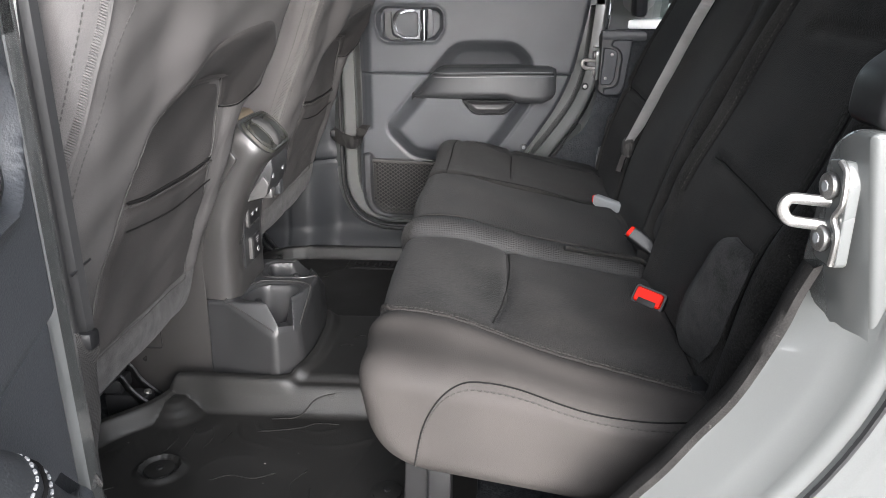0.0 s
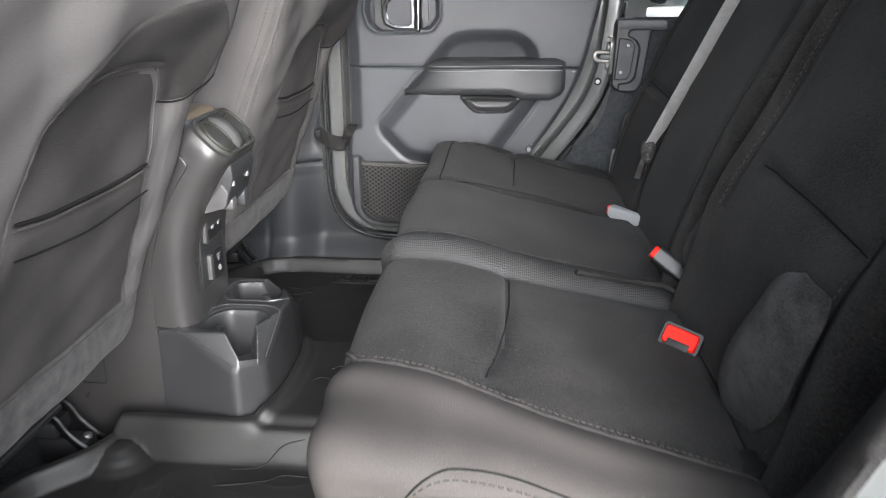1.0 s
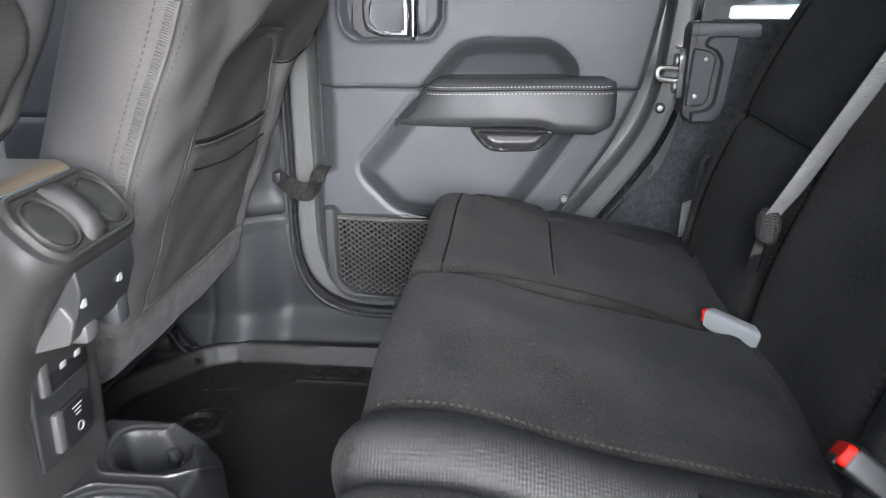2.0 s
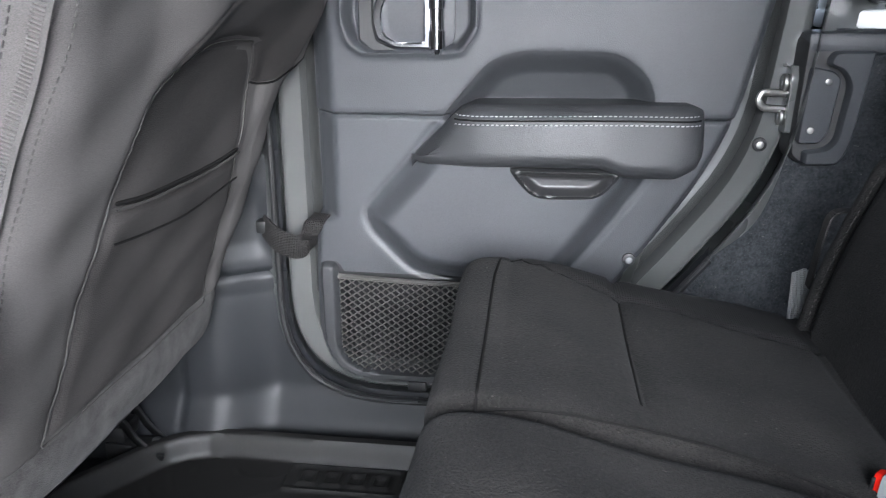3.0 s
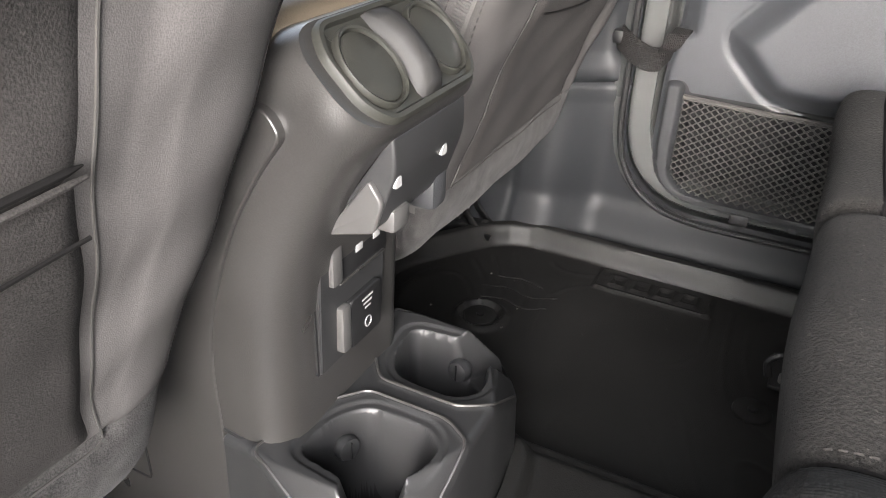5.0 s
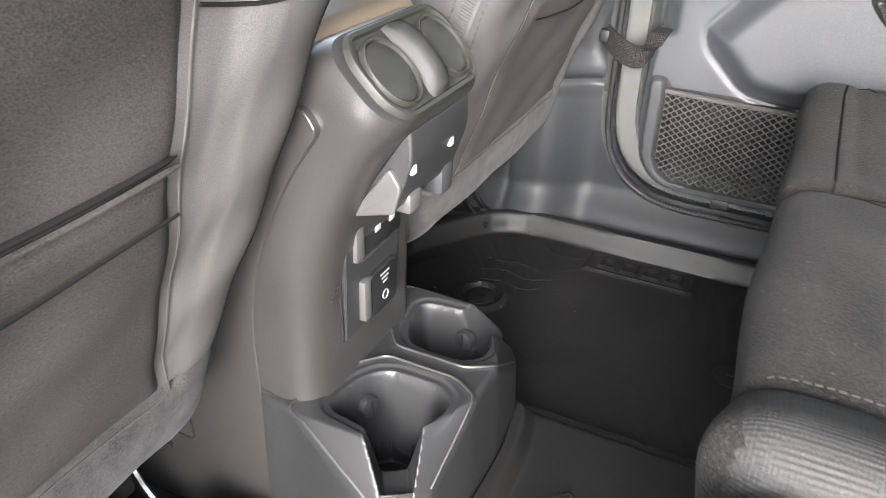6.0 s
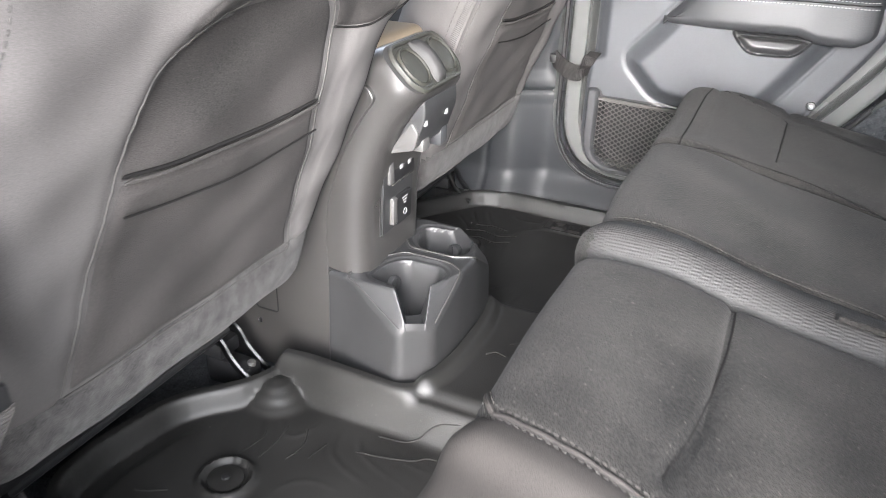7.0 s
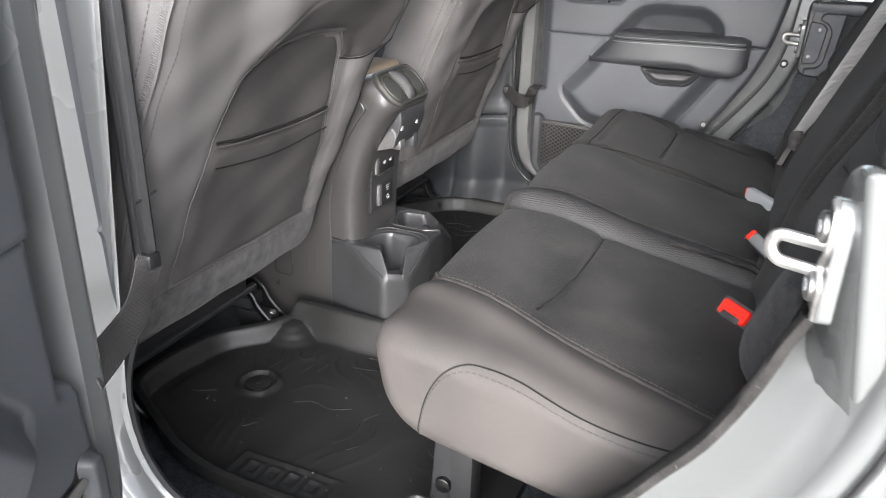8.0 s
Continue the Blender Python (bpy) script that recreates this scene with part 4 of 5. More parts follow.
part("usb_lid", box((-0.354, 1.316, 0.314), (-0.3455, 1.3295, 0.349), 0.002), SATIN, usb, "grey lid edge")
part("usb_sill", box((-0.352, 1.330, 0.3080), (-0.3490, 1.396, 0.3100), 0.0006), PLASTIC_LEATHER, usb)
for y in (1.352, 1.378):
    part("usb_mark", box((-0.3497, y, 0.327), (-0.3488, y + 0.010, 0.334), 0.0003), WHITE, usb)
cover = part("socket_cover", prism(round_poly([(1.339, 0.241), (1.386, 0.241), (1.386, 0.288), (1.339, 0.288)], 0.006, 4), "x", -0.357, -0.347, 0.002), PLASTIC_DARK, inset)
part("socket_tab", box((-0.354, 1.326, 0.246), (-0.3455, 1.338, 0.289), 0.002), SATIN, cover, "grey pull tab")
for k in range(3):
    part("print_bar", box((-0.3472, 1.356 + 0.002 * k, 0.2795 - 0.0046 * k), (-0.3466, 1.372 - 0.002 * k, 0.2812 - 0.0046 * k)), WHITE, cover)
part("print_ring", tube([(-0.3467, 1.364 + 0.0048 * math.cos(a), 0.2560 + 0.0048 * math.sin(a)) for a in np.linspace(0, 2 * math.pi, 17)[:-1]], 0.0006, 5, closed=True), WHITE, cover)

# vent head: a plane from the tower's rear edge up to its front edge
VY = 1.354
VO = np.array((-0.284, VY, 0.462))
VB = np.array((-0.338 + 0.284, 0, 0.518 - 0.462))
VB = VB / np.linalg.norm(VB)
VN = np.array((VB[2], 0, -VB[0]))


def vent_at(a, b, h):
    return VO + np.array((0, a, 0)) + VB * b + VN * h


outline = round_poly([(-0.056, 0.001), (0.056, 0.001), (0.072, 0.018), (0.074, 0.055), (0.062, 0.074), (-0.062, 0.074), (-0.074, 0.055), (-0.072, 0.018)], 0.010, 4)
head = part("vent_plate", loft([[vent_at(a, b, h) for a, b in grow(outline, d)] for h, d in ((-0.006, 0.002), (0.003, 0.002), (0.0055, 0.0), (0.0055, -0.003), (0.002, -0.0045), (0.002, -0.02))]), FLAP, tower, angle=40)
for s in (-1, 1):
    c = 0.042 * s
    ell = lambda r, h: [vent_at(c + r * math.cos(t), 0.037 + r * 1.1 * math.sin(t), h) for t in np.linspace(0, 2 * math.pi, 33)[:-1]]
    vent = part("vent", loft([ell(0.0265, 0.000), ell(0.0265, 0.006), ell(0.0255, 0.0078), ell(0.0240, 0.0070), ell(0.0232, 0.003)]), FLAP, head, "black round air vent")
    part("vent_flap", loft([ell(0.0228, 0.000), ell(0.0228, 0.0048), ell(0.0215, 0.0058), ell(0.010, 0.0062)]), FLAP, vent)
fin_rings = [[vent_at(a * w, b, h) for a, h in ((-0.017, 0.003), (-0.013, top * 0.7), (-0.008, top), (0.008, top * 0.95), (0.012, top * 0.7), (0.015, 0.003))] for b, top, w in
             ((0.004, 0.005, 0.8), (0.010, 0.012, 0.95), (0.022, 0.017, 0.8), (0.042, 0.018, 0.75), (0.060, 0.014, 0.9), (0.071, 0.005, 1.0))]
part("vent_divider", loft(fin_rings), FIN, head, "satin grey divider between the vents", angle=60)
# window switches under the head
pod = round_poly([(-0.349, 0.366), (-0.304, 0.378), (-0.296, 0.402), (-0.288, 0.424), (-0.290, 0.450), (-0.35, 0.440)], [0.002, 0.006, 0.01, 0.01, 0.004, 0.004], 3)
sw = part("switch_block", prism(pod, "y", 1.310, 1.414, 0.003), PLASTIC, tower)
part("switch_cheek", prism(grow(round_poly([(-0.345, 0.3665), (-0.304, 0.378), (-0.297, 0.402), (-0.307, 0.417)], 0.004, 3), 0.0005), "y", 1.3055, 1.3115, 0.002), SATIN, sw, "grey cheek of the window switch")
part("window_switch", box((-0.318, 1.325, 0.369), (-0.298, 1.348, 0.388), 0.004), SATIN, sw, "grey window switch")
part("window_switch", box((-0.325, 1.388, 0.358), (-0.300, 1.413, 0.392), 0.006), VINYL_SOFT, sw, "grey window switch")
for y in (1.316, 1.382):
    part("switch_mark", prism(round_poly([(y - 0.0038, 0.4125), (y + 0.0038, 0.4125), (y + 0.0036, 0.420), (y - 0.001, 0.4205), (y - 0.0038, 0.4165)], 0.0010, 2), "x", -0.296, -0.2895), WHITE, sw)
part("console_lid", box((-0.95, 1.262, 0.430), (-0.352, 1.446, 0.522), 0.018, 4), TAN, console, "tan leather console lid")

# lower flank of the console, running forward between the seats
side = round_poly([(-1.25, -0.02), (-0.4175, -0.02), (-0.4175, 0.192), (-0.419, 0.25), (-0.413, 0.30), (-0.386, 0.378), (-0.358, 0.426), (-0.334, 0.458), (-0.345, 0.474), (-0.42, 0.484), (-1.25, 0.44)], [0.01, 0.002, 0.02, 0.03, 0.05, 0.05, 0.04, 0.008, 0.008, 0.02, 0.01], 4)
flank = part("console_flank", prism(side, "y", YC - 0.0955, YC + 0.0955, 0.002), PLASTIC_LEATHER, console, angle=40)
hat = round_poly([(-0.558, 0.086), (-0.516, 0.086), (-0.516, 0.143), (-0.558, 0.143)], 0.006, 3)
part("access_flap", tube([(x, YC - 0.0955, z) for x, z in hat], 0.0014, 5, closed=True), SEAL, flank)

# ---- front seats ----


def front_x(z):
    return -0.397 + 0.36 * (z - 0.30)


SEAT_PANEL = round_poly([(0.785, 0.286), (0.809, 0.413), (0.826, 0.496), (0.838, 0.553), (0.860, 0.590), (0.913, 0.614), (0.965, 0.626), (1.030, 0.627), (1.108, 0.620), (1.133, 0.585), (1.121, 0.502), (1.130, 0.414), (1.132, 0.344), (1.144, 0.280)],
                        [0.005, 0.05, 0.05, 0.05, 0.03, 0.05, 0.05, 0.05, 0.012, 0.03, 0.05, 0.05, 0.05, 0.005], 5)


def collar(y, z):
    """How far up the padded collar over the back panel: 0 at the panel's edge, 1 at the collar's ridge and beyond."""
    return np.clip(away(SEAT_PANEL, y, z) / (0.022 + 0.043 * smooth(0.87, 1.0, y)), 0, 1) * smooth(0.556, 0.600, z) * smooth(0.835, 0.935, y)


def front_bulge(x, y, z):
    back = smooth(-0.05, 0.0, x - front_x(z) + 0.05)
    yy = np.full(np.shape(x), y)
    d = -away(SEAT_PANEL, yy, z)
    b = -(0.004 + 0.008 * smooth(0.48, 0.60, z)) * smooth(0.0, 0.012, d) * back
    b = b + 0.020 * collar(yy, z) * back - 0.003 * bell(d + 0.001, 0.004) * back
    b = b + 0.008 * bell(z - 0.245, 0.04) * back
    b = b - 0.004 * bell(z - 0.286, 0.004) * back
    return b + 0.002 * np.sin(z * 23 + y * 9) * back + 0.0012 * np.sin(z * 71 - y * 38) * back


def build_front_seat():
    seat = thing("front_seat", "grey cloth front seat with map pocket and felt hem", "car seat", (-0.5, 0.955, -0.02), group="front seats")
    prof = round_poly([(-0.432, 0.196), (front_x(0.62), 0.62), (front_x(0.82), 0.82), (-0.155, 0.98), (-0.285, 0.99), (-0.34, 0.85), (-0.545, 0.30), (-0.54, 0.196)], [0.05, 0.05, 0.05, 0.06, 0.06, 0.05, 0.06, 0.05], 6)
    shape = pillow(prof, 260, ends(0.700, 1.215, 0.060, 0.060, 0.006), 0.060, 0.060, front_bulge)
    shape = ([v + np.array((0, 0.20 * max(0.0, v[2] - 0.25) * float(smooth(0.95, 1.2, v[1])), 0)) for v in shape[0]], shape[1])
    tree = skin(shape)
    pieces = split(shape, lambda x, y, z: np.where((z < 0.286) & (x > -0.50), 1, 0))
    back = part("backrest", pieces[0], FRONT_CLOTH_LIT, seat, angle=80)
    part("hem", pieces[1], FELT, seat, "grey felt hem along the bottom edge", angle=80)

    def sheet(poly, lift, edge):
        def place(u, v, h):
            out = np.zeros(u.shape)
            for i in np.ndindex(u.shape):
                hit = tree.ray_cast(Vector((0.3, u[i], v[i])), Vector((-1, 0, 0)))
                out[i] = hit[0].x if hit[0] is not None else front_x(v[i])
            return out + h, u, v
        return relief(poly[:, 0].min() - 0.01, poly[:, 0].max() + 0.01, poly[:, 1].min() - 0.01, poly[:, 1].max() + 0.01, 0.006,
                      lambda u, v: lift * smooth(-0.002, edge, -away(poly, u, v)) - 0.002, place, inside=poly)
    inner = grow(SEAT_PANEL, -0.006)
    upper = round_poly([(0.829, 0.494), (0.841, 0.553), (0.864, 0.588), (0.914, 0.610), (0.966, 0.622), (1.030, 0.623), (1.104, 0.616), (1.128, 0.584), (1.117, 0.485), (1.06, 0.478), (0.93, 0.480)], [0.005, 0.03, 0.03, 0.05, 0.05, 0.05, 0.012, 0.03, 0.005, 0.05, 0.05], 4)
    over = round_poly([(0.872, 0.604), (0.914, 0.618), (0.966, 0.630), (1.030, 0.631), (1.112, 0.624), (1.138, 0.588), (1.136, 0.573), (1.170, 0.567), (1.205, 0.569), (1.232, 0.577), (1.246, 0.660), (1.19, 0.700), (1.06, 0.692), (0.971, 0.678), (0.905, 0.634)], [0.004, 0.03, 0.05, 0.05, 0.012, 0.01, 0.004, 0.03, 0.03, 0.01, 0.04, 0.04, 0.06, 0.06, 0.03], 4)
    # collar in the darker panel cloth, which paints in the shade of its overhang
    part("collar", sheet(over, 0.0055, 0.004), FRONT_PANEL, back, "darker cloth collar over the back panel", angle=80)
    part("back_panel", sheet(upper, 0.004, 0.012), FRONT_PANEL, back, "darker cloth back panel", angle=80)
    pocket = round_poly([(0.792, 0.290), (0.813, 0.413), (0.831, 0.497), (0.90, 0.490), (1.0, 0.487), (1.116, 0.491), (1.126, 0.414), (1.128, 0.344), (1.138, 0.286)], [0.005, 0.05, 0.006, 0.08, 0.08, 0.006, 0.05, 0.05, 0.005], 5)
    pk = part("map_pocket", sheet(pocket, 0.008, 0.014), FRONT_PANEL, back, "dark cloth map pocket", angle=80)
    rim_line = [(0.3, y, z) for y, z in spline([(0.833, 0.4975), (0.90, 0.4905), (1.0, 0.4875), (1.115, 0.4910)], 40)]
    top = lay(tree, rim_line, (-1, 0, 0), 0.0065)
    part("pocket_hem", tube(top, [0.001] + [0.0018] * (len(top) - 2) + [0.001], 8), FRONT_PANEL, pk, "rolled pocket hem")
    # solid dark bar that stands in for the shade in the pocket's opening
    gap = lay(tree, [(0.3, p[1], p[2] + 0.005) for p in rim_line], (-1, 0, 0), 0.0035)
    part("pocket_mouth", tube(gap, [0.0005] + [0.0020] * (len(gap) - 2) + [0.0005], 8), THREAD_DARK, pk, "dark pocket mouth")
    part("pocket_seam", tube(lay(tree, [(0.3, p[1], p[2] - 0.031 - 0.004 * math.sin((p[1] - 0.83) * 11)) for p in rim_line], (-1, 0, 0), 0.0105), 0.0012, 5), THREAD_DARK, pk)
    for poly, a, b in ((SEAT_PANEL, 0.0009, THREAD_FRONT),):
        ring = lay(tree, [(0.3, y, z) for y, z in resample(poly, 150)], (-1, 0, 0), 0.0005)
        part("panel_seam", tube(ring, a, 5, closed=True), b, back)
    fold = lay(tree, [(0.3, y, z) for y, z in spline([(1.134, 0.572), (1.17, 0.566), (1.205, 0.568), (1.24, 0.580), (1.262, 0.594)], 16)], (-1, 0, 0), 0.0005)
    part("shoulder_seam", tube(fold, 0.0014, 5), THREAD_DARK, back)
    flank = lay(tree, [(0.3, 1.190 + 0.20 * (z - 0.25), z) for z in np.linspace(0.29, 0.78, 60)], (-1, 0, 0), 0.0002)
    part("flank_seam", tube(flank, 0.0010, 5), THREAD_DARK, back)
    strip = [(x, 0.6, z) for x, z in spline([(-0.405, 0.34), (-0.352, 0.50), (-0.300, 0.62), (-0.262, 0.72), (-0.215, 0.85)], 120)]
    zipline = lay(tree, strip, (0, 1, 0), 0.001)
    part("zip_tape", ribbon(zipline, 0.020, 0.002, (0.9, 0, -0.4)), ZIP, back, "ribbed zip tape")
    dense = resample(zipline, 190, closed=False)
    part("zip_teeth", join(*[tube([p + np.array((-0.0058, -0.0012, 0.0024)), p + np.array((0.0058, -0.0012, -0.0024))], 0.0009, 4) for p in dense]), FRONT_CLOTH_LIT, back)
    for off in (-0.012, 0.012):
        side_line = lay(tree, [p + np.array((off * 0.92, -0.2, -off * 0.38)) for p in zipline], (0, 1, 0), 0.0006)
        part("stitching", stitches(side_line, 0.005, 0.0025, 0.0008), THREAD_FRONT, back)
    # cushion, base and rails below
    cush = pillow(round_poly([(-0.50, 0.14), (-0.98, 0.14), (-1.02, 0.28), (-0.52, 0.24)], 0.04, 5), 90, ends(0.705, 1.205, 0.05, 0.05, 0.02), 0.05, 0.05)
    part("seat_cushion", cush, FRONT_CLOTH_LIT, seat, angle=80)
    part("seat_frame", box((-0.95, 0.76, 0.09), (-0.55, 1.15, 0.15), 0.01), PLASTIC_DARK, seat)
    for y in (0.795, 1.185):
        rail = part("rail", box((-0.98, y - 0.022, 0.035), (-0.560, y + 0.022, 0.062), 0.004), PLASTIC_DARK, seat)
        for dy in (-0.020, 0.020):
            leg = spline([(-0.585, y + dy, 0.085), (-0.560, y + dy, 0.070), (-0.545, y + dy, 0.045), (-0.520, y + dy, 0.020), (-0.505, y + dy * 0.9, 0.014)], 24)
            part("rail_foot", tube(leg, 0.0042, 8, flat=1.6), FOOT_STEEL, rail, "dark steel rail foot")
        part("foot_plate", box((-0.60, y - 0.016, -0.018), (-0.515, y + 0.016, 0.030), 0.006), PLASTIC_DARK, rail)
        part("foot_bolt", disc((-0.522, y, 0.030), (0, 0, 1), 0.007, 0.008, 0.001, 8), STEEL, rail)
    part("tilt_rod", tube([(-0.56, 0.80, 0.085), (-0.56, 1.18, 0.085)], 0.008, 10), PLASTIC_DARK, seat)
    return seat


near_seat = build_front_seat()
copy_thing(near_seat, Matrix.Translation((-0.5 + 0.024, 0.955 + 0.785, -0.02)))

# ---- rear bench ----
CUSHION = round_poly([(-0.036, 0.366), (-0.014, 0.228), (0.25, 0.182), (0.46, 0.175), (0.46, 0.290), (0.30, 0.306), (0.17, 0.334), (0.05, 0.364)],
                     [0.055, 0.06, 0.04, 0.02, 0.03, 0.06, 0.06, 0.06], 7)

CUSHION_FAR = round_poly([(-0.036, 0.366), (-0.014, 0.228), (0.25, 0.182), (0.46, 0.175), (0.46, 0.290), (0.30, 0.306), (0.17, 0.334), (0.05, 0.366)],
                         [0.072, 0.06, 0.04, 0.02, 0.03, 0.06, 0.06, 0.06], 7)


def near_bulge(x, y, z):
    top = smooth(0.24, 0.29, z)
    b = -0.007 * bell(x - 0.14 + 0.02 * float(smooth(0.98, 0.86, y)), 0.0055) * top * float(smooth(0.855, 0.875, y))
    b = b - 0.006 * bell(x - 0.372, 0.006) * top
    b = b + 0.006 * np.sin(np.clip((x - 0.14) / 0.23, 0, 1) * math.pi) * top * float(smooth(0.87, 0.93, y) * smooth(1.16, 1.10, y))
    edge = 0.862 - 0.075 * np.clip(x / 0.38, 0, 1)
    b = b - 0.005 * bell(y - edge, 0.006) * top + 0.006 * bell(y - edge + 0.035, 0.022) * top
    return b + 0.0015 * np.sin(x * 34 + y * 21) * top


def far_edge(x):
    """Where the ribbed edge of the wide cushion begins."""
    return np.interp(x, [-0.03, 0.04, 0.15, 0.38], [1.945, 1.925, 1.868, 1.838])


def far_bulge(x, y, z):
    top = smooth(0.24, 0.29, z)
    b = 0.012 * bell(y - 1.205, 0.030) * top - 0.006 * bell(y - 1.248, 0.006) * top
    b = b - 0.010 * bell(y - 1.560, 0.010) * top + 0.006 * bell(y - 1.42, 0.10) * top
    b = b - 0.006 * bell(x - 0.155, 0.006) * top * float(smooth(1.60, 1.64, y))
    b = b - 0.006 * bell(y - far_edge(x), 0.006) * top - 0.006 * bell(x - 0.37, 0.006) * top
    b = b - 0.004 * bell(x - 0.03, 0.006) * smooth(0.33, 0.35, z) * float(smooth(1.58, 1.62, y))
    b = b + 0.006 * np.sin(np.clip((x - 0.15) / 0.22, 0, 1) * math.pi) * top * float(smooth(1.60, 1.66, y))
    return b + 0.0015 * np.sin(x * 30 + y * 25) * top


bench = thing("rear_seat_cushion", "dark grey cloth seat cushion of the narrow rear bench half", "car seat", (0.2, 0.93, 0.18), group="rear bench")
near_shape = pillow(CUSHION, 200, ends(0.705, 1.166, 0.042, 0.030, 0.006), 0.042, 0.030, near_bulge)
near_tree = skin(near_shape)
cut = split(near_shape, lambda x, y, z: np.where(y < 0.862 - 0.075 * np.clip(x / 0.38, 0, 1), 1, np.where((x > 0.14) & (z > 0.27), 0, 2)))
part("insert", cut[0], CLOTH, bench, "dark woven cloth insert", angle=80)
side_panel = part("side_panel", cut[1], CLOTH_BOLSTER, bench, "smooth grey cloth side panel", angle=80)
part("front_bolster", cut[2], CLOTH, bench, angle=80)
pipe_xy = spline([(-0.030, 0.90, 0.5), (-0.012, 0.866, 0.5), (0.02, 0.857, 0.5), (0.20, 0.822, 0.5), (0.38, 0.786, 0.5)], 90)
pipe = lay(near_tree, pipe_xy, (0, 0, -1), 0.0005)
part("piping", tube(pipe, 0.0028, 8), CLOTH_BOLSTER, side_panel)
for off in (0.007, -0.007):
    row = lay(near_tree, [p + np.array((0, off, 0)) for p in pipe_xy], (0, 0, -1), 0.0004)
    part("stitching", stitches(row, 0.0045, 0.0022, 0.0009), THREAD_MID, side_panel)
arc = resample(round_poly([(0.030, 0.215), (0.045, 0.300), (0.075, 0.346), (0.14, 0.338), (0.25, 0.302), (0.37, 0.298)], [0, 0.05, 0.04, 0.05, 0.06, 0], 6, closed=False), 110, closed=False)
for off, shape in ((0.0, "seam"), (0.006, "stitching")):
    row = lay(near_tree, [(x, 0.5, z - off) for x, z in arc], (0, 1, 0), 0.0004)
    part(shape, tube(row, 0.0010, 5) if shape == "seam" else stitches(row, 0.005, 0.0025, 0.001), THREAD_DARK if shape == "seam" else THREAD_MID, side_panel)
for pts in (spline([(0.118, 0.872, 0.5), (0.132, 0.95, 0.5), (0.142, 1.05, 0.5), (0.142, 1.158, 0.5)], 50), [(0.372, y, 0.5) for y in np.linspace(0.80, 1.155, 40)]):
    part("seam", tube(lay(near_tree, pts, (0, 0, -1), -0.0004), 0.0014, 5), THREAD_DARK, bench)

bench2 = thing("rear_seat_cushion", "dark grey cloth seat cushion of the wide rear bench half", "car seat", (0.2, 1.57, 0.18), group="rear bench")
far_shape = pillow(CUSHION_FAR, 200, ends(1.172, 1.978, 0.032, 0.075, 0.006), 0.032, 0.075, far_bulge)
far_tree = skin(far_shape)
cut = split(far_shape, lambda x, y, z: np.where((y < 1.248) & (z > 0.26) & (x > -0.022), 1, np.where((x > 0.155) & (y > 1.26) & (z > 0.27) & (y < far_edge(x)), 0, np.where((y > far_edge(x)) & (z > 0.25) & (x > 0.0), 3, 2))))
part("insert", cut[0], CLOTH, bench2, "dark woven cloth insert", angle=80)
part("mesh_bolster", cut[1], CLOTH_MESH, bench2, "ribbed mesh cloth bolster", angle=80)
part("front_bolster", cut[2], CLOTH, bench2, angle=80)
part("mesh_edge", cut[3], CLOTH_MESH, bench2, "ribbed mesh cloth edge beside the far door", angle=80)
for pts in ([(x, 1.248, 0.5) for x in np.linspace(-0.015, 0.44, 60)], [(x, 1.560 + 0.02 * math.sin(x * 9), 0.5) for x in np.linspace(-0.02, 0.42, 60)],
            [(0.155 - 0.02 * (1.9 - y), y, 0.5) for y in np.linspace(1.62, 1.860, 30)], [(x, float(far_edge(x)), 0.5) for x in np.linspace(0.0, 0.40, 50)],
            [(0.012 + 0.06 * max(0, y - 1.85), y, 0.5) for y in np.linspace(1.56, 1.93, 40)]):
    line = lay(far_tree, pts, (0, 0, -1), -0.0002)
    part("seam", tube(line, 0.0016, 5), THREAD_DARK, bench2)
row = lay(far_tree, [(x, 1.256, 0.5) for x in np.linspace(-0.015, 0.44, 60)], (0, 0, -1), 0.0004)
part("stitching", stitches(row, 0.0045, 0.0022, 0.0008), THREAD_MID, bench2)
tab = lay(far_tree, [(x, 1.196, 0.5) for x in np.linspace(0.235, 0.40, 24)], (0, 0, -1), 0.001)
part("release_tab", ribbon(tab, 0.034, 0.006, (0, 1, -0.5)), CLOTH, bench2, "stitched cloth tab on the bolster")

BACK = round_poly([(0.362, 0.235), (0.386, 0.36), (0.412, 0.46), (0.475, 0.60), (0.537, 0.728), (0.61, 0.90), (0.635, 0.99), (0.74, 0.99), (0.66, 0.70), (0.53, 0.30), (0.50, 0.235)],
                  [0.03, 0.08, 0.08, 0.1, 0.1, 0.08, 0.05, 0.05, 0.1, 0.05, 0.03], 6)


def back_front(x, z):
    return smooth(0.10, 0.04, x - np.interp(z, [0.235, 0.36, 0.46, 0.60, 0.728, 0.9, 0.99], [0.362, 0.386, 0.412, 0.475, 0.537, 0.61, 0.635]))


def near_back_bulge(x, y, z):
    f = back_front(x, z)
    b = -0.007 * bell(y - 1.135, 0.006) * f * smooth(0.42, 0.48, z) - 0.007 * bell(y - 0.80 - 0.05 * np.clip(z - 0.5, 0, 1), 0.007) * f
    zc = 0.505 + 0.05 * (y - 0.93)
    b = b - 0.009 * bell(z - zc, 0.008) * f * float(smooth(0.80, 0.82, y) * smooth(1.10, 1.06, y))
    b = b - 0.010 * bell(z - 0.700, 0.010) * f * float(smooth(0.78, 0.82, y) * smooth(1.06, 1.02, y))
    b = b + 0.014 * bell(y - 1.165, 0.025) * f + 0.010 * bell(y - 0.76, 0.03) * f
    return b + 0.002 * np.sin(z * 29 + y * 17) * f


